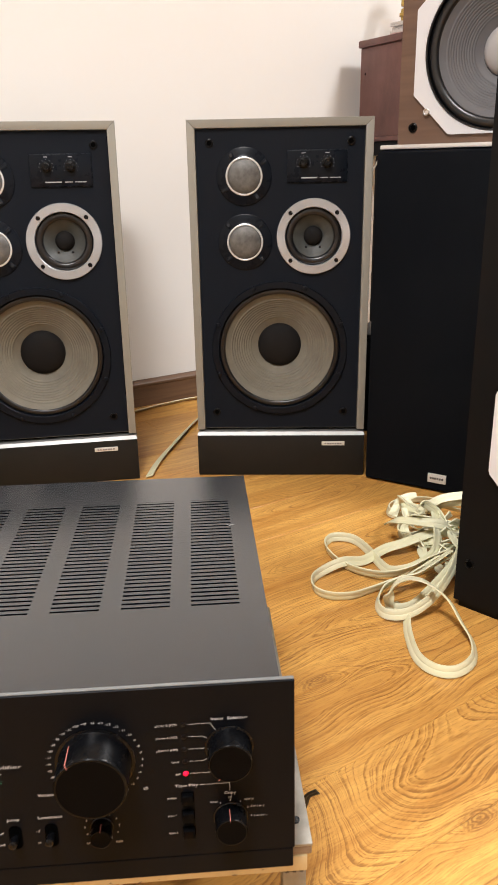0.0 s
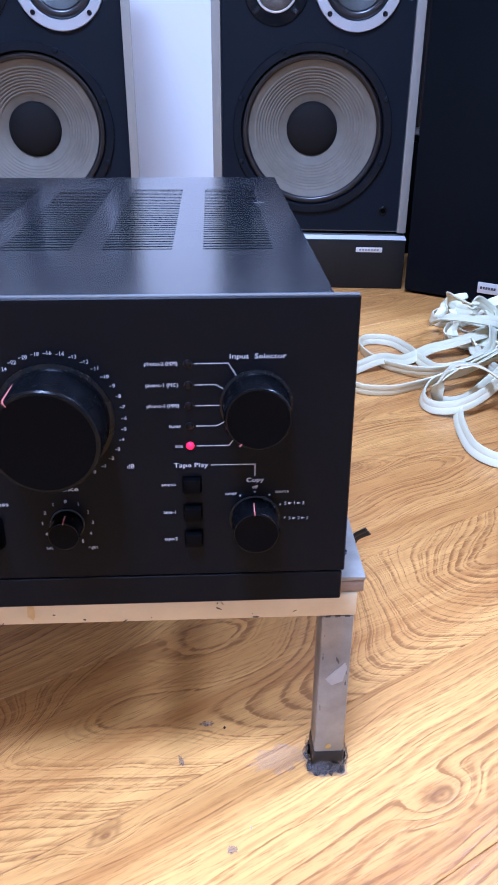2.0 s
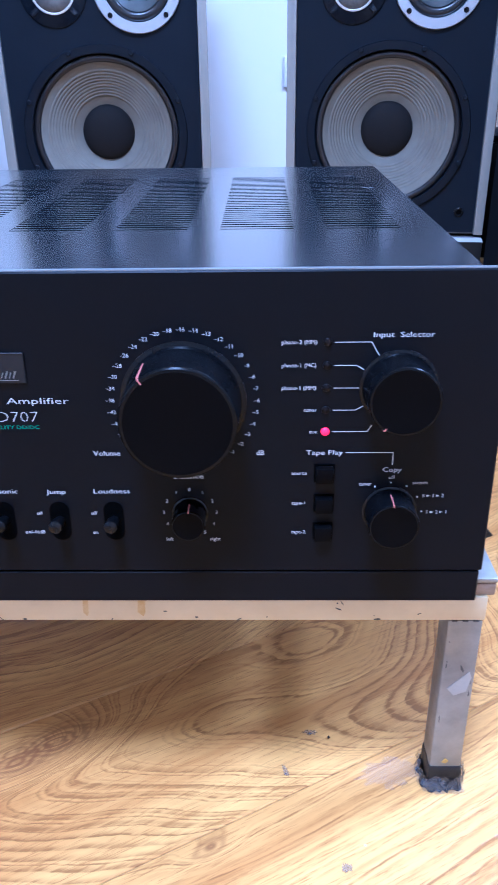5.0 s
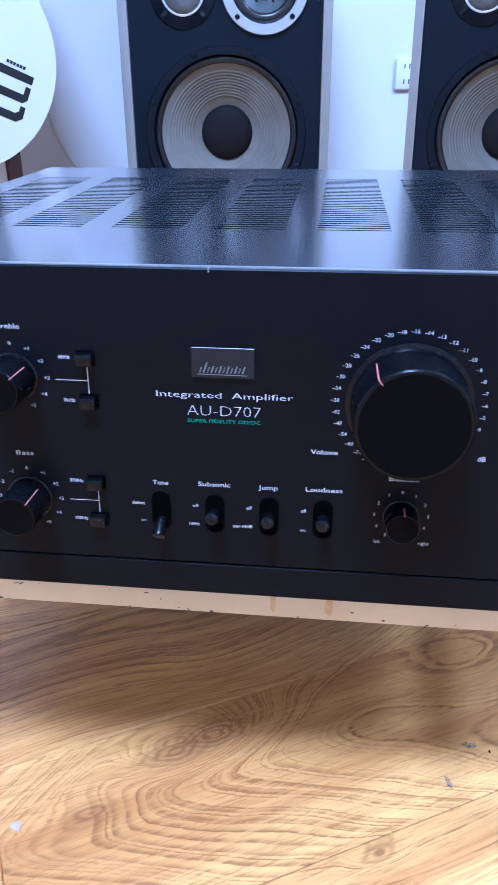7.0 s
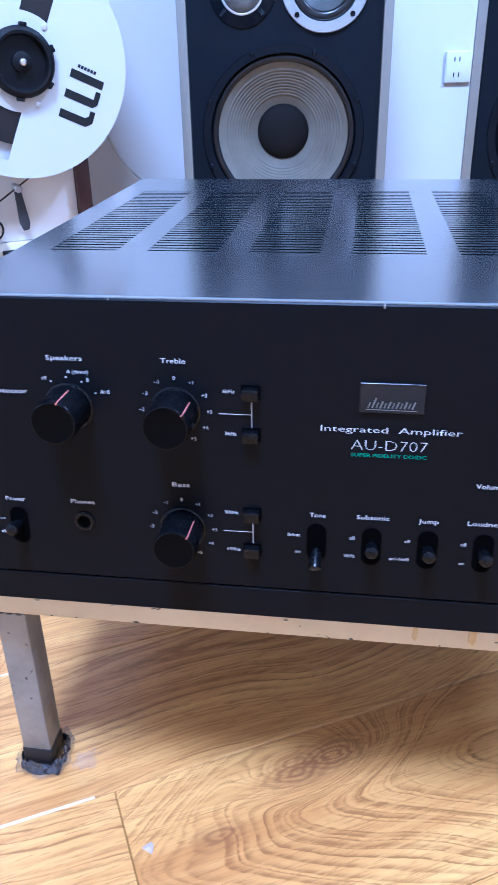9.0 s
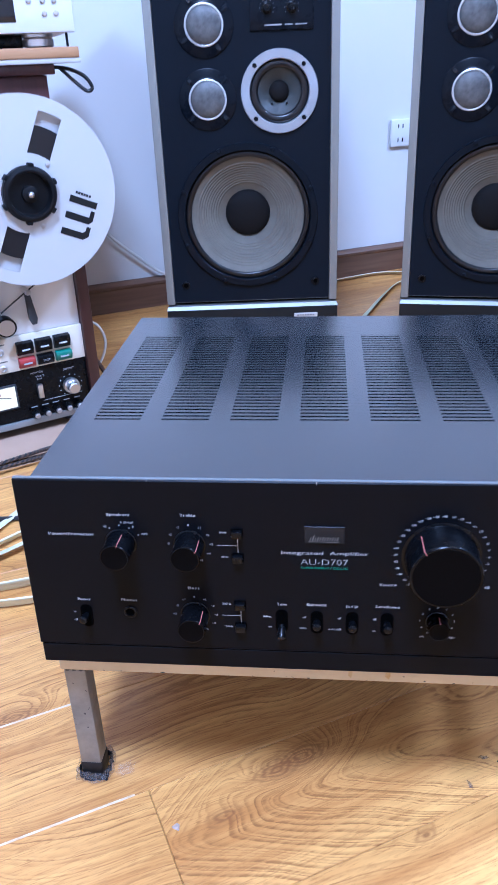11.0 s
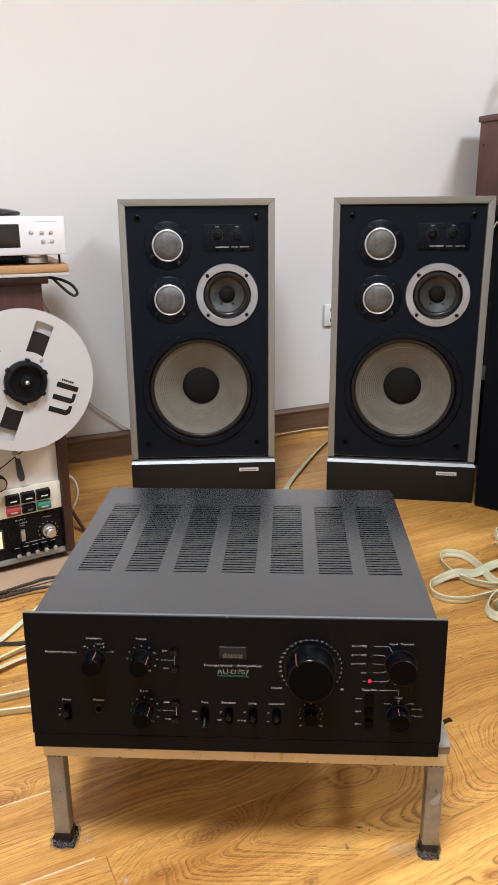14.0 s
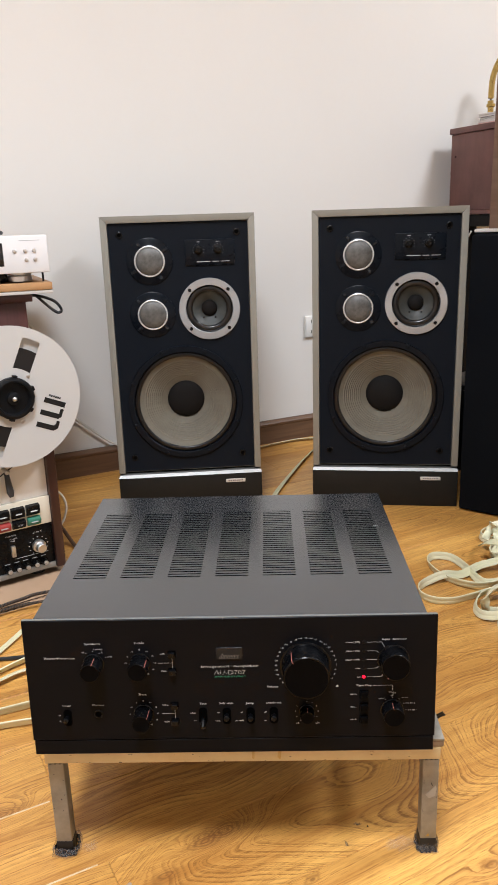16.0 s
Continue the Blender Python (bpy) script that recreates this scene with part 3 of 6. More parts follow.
def lamp_fixture(x, y):
    t = thing("ceiling_light", ROOM @ pose(x, y, HEIGHT), "square white ceiling light, switched on", "ceiling light", "ceiling lights")
    part("frame", box(-0.31, 0.31, -0.31, 0.31, -0.06, 0.0, 0.006), CEIL, t)
    part("diffuser", box(-0.285, 0.285, -0.285, 0.285, -0.068, -0.058, 0.004), DIFFUSER, t)


for lx, ly, _ in LAMPS:
    lamp_fixture(lx, ly)


def wall_outlet():
    t = thing("wall_outlet", ROOM @ pose(0.229, -0.001, 0.369), "white double power socket on the wall", "socket")
    plate = part("plate", box(-0.039, 0.039, -0.009, 0.0, -0.0345, 0.0345, 0.003), OUTLET, t)
    for dz in (0.017, -0.017):
        for dx in (-0.017, -0.003):
            part("slot", box(dx - 0.0014, dx + 0.0014, -0.0096, -0.006, dz - 0.005, dz + 0.005), PIT, plate)


wall_outlet()

# ---- amplifier ----
AMP = pose(0, 0, 0, -2.3) @ pose(0, 0, 0.153)     # it leans back a little; z from the lower edge of its front
Z0 = 0.153
LEVEL = pose(0, 0, 0, 2.3)     # the case stands level behind the front

def amplifier():
    t = thing("amplifier", AMP, "black stereo integrated amplifier with large volume knob, switched on", "amplifier")
    zt = 0.3115 - Z0
    # front plate with a painted highlight along its upper edge, lower strip apart below a fine seam
    face = part("front_panel", box(-0.2155, 0.2155, 0.0, 0.005, 0.0178, zt, 0.0006, 1), AMP_FACE, t, "satin black front panel with white lettering")
    part("lower_strip", box(-0.2145, 0.2145, 0.0006, 0.005, 0.0, 0.0170, 0.0006, 1), AMP_FACE, t)
    part("top_edge", box(-0.2152, 0.2152, 0.0011, 0.0042, zt - 0.0002, zt + 0.0005), AMP_EDGE, t, "metal top edge with its highlight put into the colour")
    part("edge_nick", box(-0.0058, -0.0052, -0.0002, 0.002, zt - 0.0016, zt + 0.0003), NICK, t)
    part("edge_nick", box(-0.1207, -0.1203, -0.0001, 0.002, zt - 0.0006, zt + 0.0003), NICK, t)
    # case: sides, back, floor, and a top of bars between the vents
    top = 0.3075 - Z0
    x0, x1, y0, y1 = -0.2065, 0.2065, 0.0115, 0.381
    part("side_panel", box(x0, x0 + 0.0015, y0, y1, 0.012, top - 0.0006, 0.0005, 1), AMP_CASE, t, at=LEVEL)
    part("side_panel", box(x1 - 0.0015, x1, y0, y1, 0.012, top - 0.0006, 0.0005, 1), AMP_CASE, t, at=LEVEL)
    part("back_panel", box(x0 + 0.0016, x1 - 0.0016, y1 - 0.0016, y1, 0.012, top - 0.002), AMP_CASE, t, at=LEVEL)
    part("bottom_plate", box(x0 + 0.0016, x1 - 0.0016, y0, y1 - 0.0017, 0.012, 0.0135), AMP_CASE, t, at=LEVEL)
    # added black sheet, the shade below the vent slots put into its colour
    part("vent_shade_sheet", box(x0 + 0.006, x1 - 0.006, y0 + 0.002, y1 - 0.006, top - 0.007, top - 0.005), PIT, t, at=LEVEL)
    va, vb, slots = 0.1115, 0.3175, 32
    pitch, gw = 0.0556, 0.0385
    groups = [(-0.1868 + k * pitch, -0.1868 + k * pitch + gw) for k in range(7)]
    cover = pierced(rect(x0, x1, -y1, -y0), [rect(a, c, -vb, -va) for a, c in groups], top - 0.0015, top)
    bmesh.ops.transform(cover, matrix=Matrix(((1, 0, 0, 0), (0, 0, -1, 0), (0, 1, 0, 0), (0, 0, 0, 1))), verts=cover.verts)
    bmesh.ops.recalc_face_normals(cover, faces=cover.faces)
    part("top_cover", cover, AMP_CASE, t, "charcoal painted steel top cover", at=LEVEL)
    step = (vb - va) / slots
    grille = bmesh.new()
    for k in range(slots):
        box(groups[0][0], groups[0][1], va + k * step + 0.0025, va + (k + 1) * step, top - 0.0015, top - 0.0001, bm=grille)
    first = part("vent_grille", grille, AMP_CASE, t, at=LEVEL)
    for k in range(1, 7):
        again(first, t, LEVEL @ pose(k * pitch, 0, 0))
    for sx in (-0.17, 0.17):
        for sy in (0.036, 0.354):
            part("foot", lathe([(0, 0), (0.014, 0), (0.014, 0.0255), (0, 0.0255)], 20), RUBBER, t, at=LEVEL @ pose(sx, sy, 0.0125, 90))
    scratch = stroke([(0.182, 0.255), (0.1845, 0.252), (0.186, 0.2555), (0.189, 0.2525)], 0.0006)
    part("scratch", scratch, INK_DIM, t, at=LEVEL @ pose(0, 0, top + 0.0003, -90))

    ink = lambda s, x, z, cap, **k: lettering(s, x / 1000, z / 1000 - Z0, cap / 1000, face, k.pop("mat", INK), **k)

    def knob(name, x, z, r, length, angle=None, dark=False):
        """Round knob with a raised skirt, chamfered rim and red pointer line; angle clockwise from the top."""
        x, z = x / 1000, z / 1000 - Z0
        kb = part(name, lathe([(r * 1.10, 0.0), (r * 1.10, 0.0006), (r * 1.02, 0.0010), (r, 0.002), (r * 0.985, length - 0.0016), (r * 0.97, length - 0.0008)], 64), KNOB, t, at=pose(x, 0, z))
        part("rim", lathe([(r * 0.97, length - 0.0008), (r * 0.945, length - 0.0001), (r * 0.90, length)], 64), KNOB_RIM, kb)
        part("cap", lathe([(r * 0.90, length), (r * 0.5, length - 0.0004), (0, length - 0.0005)], 64), KNOB_CAP, kb)
        if angle is not None:
            bm = box(-0.00022, 0.00022, -length + 0.0012, -0.006, r * 0.985, r * 1.010)
            box(-0.00022, 0.00022, -length - 0.0002, -length + 0.0018, r * 0.88, r * 0.985, bm=bm)
            part("pointer", bm, RED_LINE, kb, "red pointer line", at=pose(0, 0, 0, 0, angle, 0))
        return kb

    knob("volume_knob", 79.3, 256.0, 0.0245, 0.0258, -38)
    knob("input_selector_knob", 170.5, 262, 0.0152, 0.0180, 213)
    knob("copy_knob", 170, 203, 0.0112, 0.0155, -4)
    knob("balance_knob", 80, 202, 0.0075, 0.0125, 3)
    knob("treble_knob", -94, 262, 0.0103, 0.0205, 50)
    knob("bass_knob", -93.5, 202, 0.0100, 0.0205, 42)
    knob("speaker_selector_knob", -143, 262, 0.0103, 0.0205, 16)

    # volume scale
    marks = ["0", "-1", "-2", "-3", "-4", "-5", "-6", "-7", "-8", "-9", "-10", "-11", "-12", "-13", "-14", "-16", "-18", "-20", "-22", "-24", "-26", "-28", "-30", "-34", "-38", "-42", "-48", "-54", "-60", "-70", "-oo"]
    for k, s in enumerate(marks):
        a = radians(149.5 - 9.95 * k)
        ink(s.replace("-", "\u2013"), 79.3 + 31.3 * math.sin(a), 256.4 + 31.3 * math.cos(a), 1.75)
    ink("Volume", 44.5, 232, 2.3, width=0.0118)
    ink("dB", 112, 232, 2.3)
    for s, x, z, w in (("Tone", -30, 213, 0.0072), ("Subsonic", -5, 213.3, 0.0148), ("Jump", 20, 213, 0.0088), ("Loudness", 45, 213.2, 0.0164), ("Balance", 80, 220.6, 0.0132), ("Speakers", -143, 284.8, 0.0165), ("Treble", -94, 285, 0.0110), ("Bass", -93.5, 225, 0.0082), ("Phones", -142, 213, 0.0118), ("Power", -176, 212.6, 0.0098), ("Power/Protector", -178.5, 268.5, 0.0330), ("Copy", 170, 223.6, 0.0082), ("Tape Play", 140, 232, 0.0160), ("Input  Selector", 171, 285, 0.0250)):
        ink(s, x, z, 2.25, width=w)
    for s, x, z in (("phono-2 (MM)", 128.3, 282), ("phono-1 (MC)", 128.3, 272), ("phono-1 (MM)", 128.3, 262), ("tuner", 133.4, 252), ("aux", 134.8, 242), ("source", 129.2, 222), ("tape-1", 129.2, 207), ("tape-2", 129.2, 192), ("defeat", -41, 202), ("on", -39, 193), ("off", -14, 202), ("16Hz", -15, 192.3), ("off", 11, 202), ("on/-16dB", 8, 192.2), ("off", 36, 202), ("on", 36, 192), ("on", -184, 201.5), ("off", -184.5, 194), ("off", 170, 219.8), ("tuner", 158.6, 216.6), ("source", 183, 217.2), ("6kHz", -70, 272), ("3kHz", -69.5, 252), ("300Hz", -70, 212), ("150Hz", -69.5, 192), ("off", -153.4, 275.2), ("A (direct)", -137.4, 278.6), ("B", -133, 275), ("A+B", -125.5, 269.6), ("left", 70, 188.3), ("right", 91, 188.3)):
        ink(s, x, z, 1.75)
    for x0_, z in ((189, 210.6), (191.2, 202.3)):
        order = "12" if z > 205 else "21"
        ink("S", x0_ - 4.2, z, 1.75)
        ink(order[0], x0_ + 0.2, z, 1.75)
        ink(order[1], x0_ + 4.4, z, 1.75)
        for dx in (-2.0, 2.2):
            bm = bmesh.new()
            cx, cz = (x0_ + dx) / 1000, z / 1000 - Z0
            bm.faces.new([bm.verts.new(v) for v in ((cx - 0.0008, -0.0003, cz - 0.0006), (cx + 0.0009, -0.0003, cz), (cx - 0.0008, -0.0003, cz + 0.0006))])
            part("printed_arrow", bm, INK, face)
    for cx, cz, rr, first_ in ((-94, 262, 15.3, -3), (-93.5, 202, 15.2, -3)):
        for k, s in enumerate(("\u20133", "\u20132", "\u20131", "0", "+1", "+2", "+3", "+4", "+5")):
            a = radians(-90 + 30 * k)
            ink(s, cx + rr * math.sin(a), cz + rr * math.cos(a), 1.75)
    for k, s in enumerate("543210"):
        for sgn in ((-1, 1) if k < 5 else (1,)):
            a = radians(sgn * 29.5 * (5 - k))
            ink(s, 80 + 12.0 * math.sin(a), 202 + 12.0 * math.cos(a), 1.7)
    dot = part("printed_dot", box(-0.0003, 0.0003, -0.0004, 0.0, -0.0003, 0.0003), INK, face, at=pose(0.170, 0, 0.2172 - Z0))
    for x, z in ((163, 215.2), (177, 215.4), (182.2, 210), (184.6, 202.6), (-150.2, 273.8), (-143, 276), (-136, 274), (-130, 268.8)):
        again(dot, face, pose(x / 1000, 0, z / 1000 - Z0))
    mm = lambda pts: [(x / 1000, z / 1000 - Z0) for x, z in pts]
    for pts in (((143, 282), (158, 282), (161.5, 276)), ((143, 272), (152.2, 272), (155.5, 270)), ((143, 262), (153.5, 262)), ((143, 252), (152.5, 252), (156, 254)), ((143, 242), (158, 242), (160, 245)), ((149.5, 232), (170, 232), (170, 226)), ((-74.5, 261.5), (-60, 261.5)), ((-60, 267.5), (-60, 255.5)), ((-73.8, 202), (-60, 202)), ((-60, 207), (-60, 196))):
        part("printed_line", stroke(mm(pts), 0.00032), INK, face)
    ink("Integrated  Amplifier", 0, 256.7, 2.8, width=0.0600, bold=-0.00004)
    ink("AU-D707", 0, 249.3, 5.0, width=0.0325, bold=-0.00018)
    ink("SUPER FIDELITY DD/DC", 0, 244.6, 1.7, width=0.0325, mat=INK_GREEN)

    # smoked glass badge with a script mark drawn as plain strokes
    bd = part("maker_badge", box(-0.0137, 0.0137, -0.0012, 0.0, 0.2650 - Z0, 0.2785 - Z0, 0.0003, 1), SMOKE, t, "smoked metallic badge plate")
    part("badge_edge", box(-0.0136, 0.0136, -0.0015, -0.0002, 0.2781 - Z0, 0.2786 - Z0, 0.0002, 1), SMOKE, bd)
    mark = bmesh.new()
    for k in range(12):
        x, tall = -10.0 + 1.68 * k, (4.4 if k == 1 else 2.4 + 0.5 * (k % 2))
        stroke([(x / 1000, 0.2676 - Z0), ((x + tall * 0.35) / 1000, 0.2676 + tall / 1000 - Z0)], 0.0006 if k % 2 else 0.0004, -0.0015, mark)
    stroke([(-0.0108, 0.2668 - Z0), (0.0104, 0.2666 - Z0)], 0.00035, -0.0015, mark)
    part("badge_mark", mark, MARK, bd)

    # lamps of the input selector
    for k in range(5):
        lit = k == 4
        part("indicator_lamp", lathe([(0.0019, 0), (0.0018, 0.0005), (0.0011, 0.0011), (0, 0.0013)], 20), LED_RED if lit else LED_OFF, t, "glowing red indicator lamp" if lit else "", at=pose(0.140, 0, 0.282 - 0.010 * k - Z0))

    def lever(x, z, throw, wide=3.4, slot_h=10):
        """Bat-shaped lever in an oblong slot."""
        sl = part("lever_slot", slot_shape(wide * 1.35 / 1000, slot_h / 1000), PIT, t, at=pose(x / 1000, -0.0003, z / 1000 - Z0))
        bar = part("lever", lathe([(0.0021, 0), (0.0024, 0.002), (0.0031, 0.0085), (0.0029, 0.0098), (0.0018, 0.0104), (0, 0.0105)], 24), KNOB, t, at=pose(x / 1000, 0.0, z / 1000 - Z0 - throw * 0.0022) @ pose(0, 0, 0, throw * 17))
        return sl, bar

    def slot_shape(r, half):
        bm = bmesh.new()
        pts = [(r * math.cos(a), (half - r if math.sin(a) >= 0 else r - half) + r * math.sin(a)) for a in [math.pi * 2 * (k + 0.5) / 24 for k in range(24)]]
        bm.faces.new([bm.verts.new((x, 0, z)) for x, z in pts])
        return bm

    lever(-30.3, 198.5, 1.9)
    lever(-5, 198, -0.5)
    lever(20.3, 198, -0.4)
    lever(45, 198, -0.4)
    lever(-175.5, 198, -0.5)

    def push(x, z, w=3.9, h=2.9, depth=5.5):
        part("button_recess", box(x / 1000 - w / 1000 - 0.0007, x / 1000 + w / 1000 + 0.0007, -0.00025, 0.0, z / 1000 - Z0 - h / 1000 - 0.0007, z / 1000 - Z0 + h / 1000 + 0.0007), PIT, t)
        part("push_button", box(x / 1000 - w / 1000, x / 1000 + w / 1000, -depth / 1000, 0.0, z / 1000 - Z0 - h / 1000, z / 1000 - Z0 + h / 1000, 0.0005, 2), KNOB_CAP if x > 0 else KNOB, t)

    for z in (271.8, 251.8, 211.6, 192.2):
        push(-60.3, z, 3.6, 2.6, 4.5)
    for z in (222, 207, 192.5):
        push(140.3, z, 3.9, 3.6, 4.0)
    part("phones_jack", lathe([(0.0050, 0), (0.0050, 0.0008), (0.0044, 0.0014), (0.0034, 0.0014), (0.0032, 0.0004)], 28), BLACK, t, at=pose(-0.142, 0, 0.2025 - Z0))
    part("jack_hole", lathe([(0.0033, 0.0006), (0, 0.0006)], 24), PIT, t, at=pose(-0.142, 0, 0.2025 - Z0))
    return t


amplifier()


def amplifier_stand():
    """Low welded stand of scuffed square steel tube; the rear legs are a little shorter."""
    t = thing("amplifier_stand", Matrix.Identity(4), "low scuffed steel stand with taped feet under the amplifier", "stand")
    yf = 0.0268
    front = part("rail", box(-0.2135, 0.2280, yf, yf + 0.018, 0.1245, 0.1395, 0.0010), RAIL, t, "cream painted front rail with chips and stains")
    part("rail", box(-0.2135, 0.2280, 0.345, 0.363, 0.1245, 0.1395, 0.001), RAIL, t)
    part("side_bar", box(-0.2130, -0.1950, yf + 0.001, 0.362, 0.1398, 0.1505, 0.001), STEEL, t)
    part("side_bar", box(0.2120, 0.2315, yf + 0.001, 0.362, 0.1398, 0.1476, 0.0012), WORN_WOOD, t, "brown layered strip under the metal edge")
    part("angle_iron", box(0.2120, 0.2320, yf + 0.0005, 0.362, 0.1478, 0.1508, 0.0010), STEEL, t, "bright metal angle along the side")
    rnd = random.Random(8)
    for k in range(26):
        cx, cz = rnd.uniform(-0.20, 0.22), rnd.choice((rnd.uniform(0.126, 0.137), 0.1258, 0.136))
        w, h = rnd.uniform(0.0004, 0.0028), rnd.uniform(0.0002, 0.0009)
        turn = rnd.uniform(-40, 60)
        bm = bmesh.new()
        bm.faces.new([bm.verts.new((w * rnd.uniform(0.5, 1) * math.cos(a), 0, h * rnd.uniform(0.5, 1) * math.sin(a))) for a in [math.pi * q / 4 for q in range(8)]])
        part("paint_chip", bm, CHIP, front, at=pose(cx, yf - 0.0003, cz, 0, turn if h < 0.0006 else 0, 0))
    for cx, w in ((0.021, 0.0016), (0.050, 0.0022)):
        part("stain", prism([(cx - w, 0.1302), (cx + w * 0.3, 0.1275), (cx + w * 0.8, 0.1300), (cx + w, 0.1388), (cx - w * 0.7, 0.1388)], yf - 0.0003, yf - 0.0001), STAIN, front, "ochre stain")

    def crumple(x, y, r, high, seed):
        """A wrinkled skirt of clear tape round a foot."""
        rnd = random.Random(seed)
        bm = bmesh.new()
        n = 40
        levels = []
        for lv in range(4):
            ring = []
            for k in range(n):
                a = 2 * math.pi * k / n
                sq = 1.0 / max(abs(math.cos(a)), abs(math.sin(a)))
                rr = r * (0.86 * sq ** 0.6) * (1 + 0.10 * (3 - lv) / 3) + rnd.uniform(-0.0012, 0.0018)
                ring.append(bm.verts.new((x + rr * math.cos(a), y + rr * math.sin(a), 0.0006 + high * lv / 3 * rnd.uniform(0.75, 1.2))))
            levels.append(ring)
        for a, c in zip(levels, levels[1:]):
            for k in range(n):
                m = (k + 1) % n
                bm.faces.new((a[k], a[m], c[m], c[k]))
        return bm

    for k, (x, y) in enumerate(((-0.2110, yf), (-0.2110, 0.345), (0.2090, yf), (0.2090, 0.345))):
        leg = part("leg", box(x, x + 0.0182, y, y + 0.0180, 0.0165, 0.1243, 0.0014), STEEL, t)
        part("tape_wrap", box(x - 0.0008, x + 0.0190, y - 0.0008, y + 0.0188, 0.0005, 0.0185, 0.0022), RUBBER, leg, "black tape wrapped round the foot")
        part("tape_fold", crumple(x + 0.0091, y + 0.0090, 0.0145 if x < 0 else 0.0128, 0.0065, k + 9), RUBBER, leg, "folded black tape on the floor")
        part("clear_tape", crumple(x + 0.0091, y + 0.0090, 0.0165 if x < 0 else 0.0140, 0.0115, k), FILM, leg, "crumpled clear sticky tape")
        if y == yf:
            weld = bmesh.new()
            for q in range(3):
                box(x + 0.002 + 0.0055 * q, x + 0.0048 + 0.0055 * q, y - 0.0003, y + 0.001, 0.1238, 0.1247, bm=weld)
            part("weld_gap", weld, CHIP, leg)
            for q in range(7):
                w, h = rnd.uniform(0.0003, 0.0012), rnd.uniform(0.0006, 0.004)
                bm = bmesh.new()
                bm.faces.new([bm.verts.new((w * rnd.uniform(0.4, 1) * math.cos(a), 0, h * rnd.uniform(0.4, 1) * math.sin(a))) for a in [math.pi * v / 4 for v in range(8)]])
                part("paint_chip", bm, CHIP, leg, at=pose(x + rnd.choice((0.002, 0.016, rnd.uniform(0.003, 0.015))), y - 0.0003, rnd.uniform(0.05, 0.122), 0, rnd.uniform(-30, 30), 0))
        if y == yf and x > 0:
            part("yellow_mark", prism([(x + 0.0065, 0.0215), (x + 0.0090, 0.0205), (x + 0.0105, 0.0225), (x + 0.0085, 0.0245)], y - 0.0004, y - 0.0001), YELLOW, leg, "small yellow mark")
            part("worn_patch", prism([(x + 0.004, 0.078), (x + 0.015, 0.090), (x + 0.0165, 0.086), (x + 0.0145, 0.076), (x + 0.008, 0.073)], y - 0.0004, y - 0.0001), WORN, leg, "pale worn patch")
    part("screw", lathe([(0.0035, 0.0), (0.0035, 0.0012), (0.0022, 0.0020), (0, 0.0020)], 14), LUG, t, at=pose(0.2215, 0.050, 0.1508, -90))
    tab = ribbon([(0.2335, 0.099, 0.104), (0.2360, 0.097, 0.116), (0.2385, 0.0955, 0.126), (0.2460, 0.092, 0.1335)], 0.006, 0.0015, (20, 50, 80))
    part("cable_tie", tab, RUBBER, t, "black tie end sticking up")


amplifier_stand()


# ---- pair of grey loudspeakers ----
def cone_driver(name, x, z, r_frame, r_surr, r_cone, r_cap, depth, mats, parent, ridges=9, cap_out=0.012):
    """Cone driver: basket ring, rubber roll, ridged cone and dust cap."""
    frame_m, surr_m, cone_m, cap_m = mats
    at = pose(x, 0, z)
    d = part(name, lathe([(r_frame, 0.0), (r_frame, 0.004), (r_frame - 0.0012, 0.0056), (r_surr + 0.0012, 0.0056), (r_surr, 0.0044), (r_surr - 0.0005, -0.004)], 72), frame_m, parent, at=at)
    roll = []
    for k in range(9):
        a = math.pi * k / 8
        mid, half = (r_surr + r_cone) / 2, (r_surr - r_cone) / 2
        roll.append((mid + half * math.cos(a), -0.004 + 0.6 * half * math.sin(a)))
    part("surround", lathe([(r_surr, -0.006)] + roll, 72), surr_m, d)
    prof = []
    n = 90
    for k in range(n + 1):
        s = k / n
        r = r_cone + (r_cap - r_cone) * s
        h = -0.004 - depth * (s ** 0.9)
        if 0.16 < s < 0.80 and ridges:
            h += 0.0011 * abs(math.sin((s - 0.16) / 0.64 * ridges * math.pi))
        prof.append((r, h))
    part("cone", lathe(prof, 72), cone_m, d)
    zc = prof[-1][1]
    cap = [(r_cap * math.cos(a), zc + cap_out * math.sin(a)) for a in [math.pi / 2 * k / 8 for k in range(9)]]
    part("dust_cap", lathe(cap, 48), cap_m, d)
    return d


def screw(parent, x, z, r=0.0055, mat=None):
    s = part("screw", lathe([(r, 0), (r, 0.0015), (r * 0.75, 0.0025), (r * 0.55, 0.0022), (r * 0.5, 0.0005), (0, 0.0005)], 16), mat or BLACK, parent, at=pose(x, 0, z))
    return s


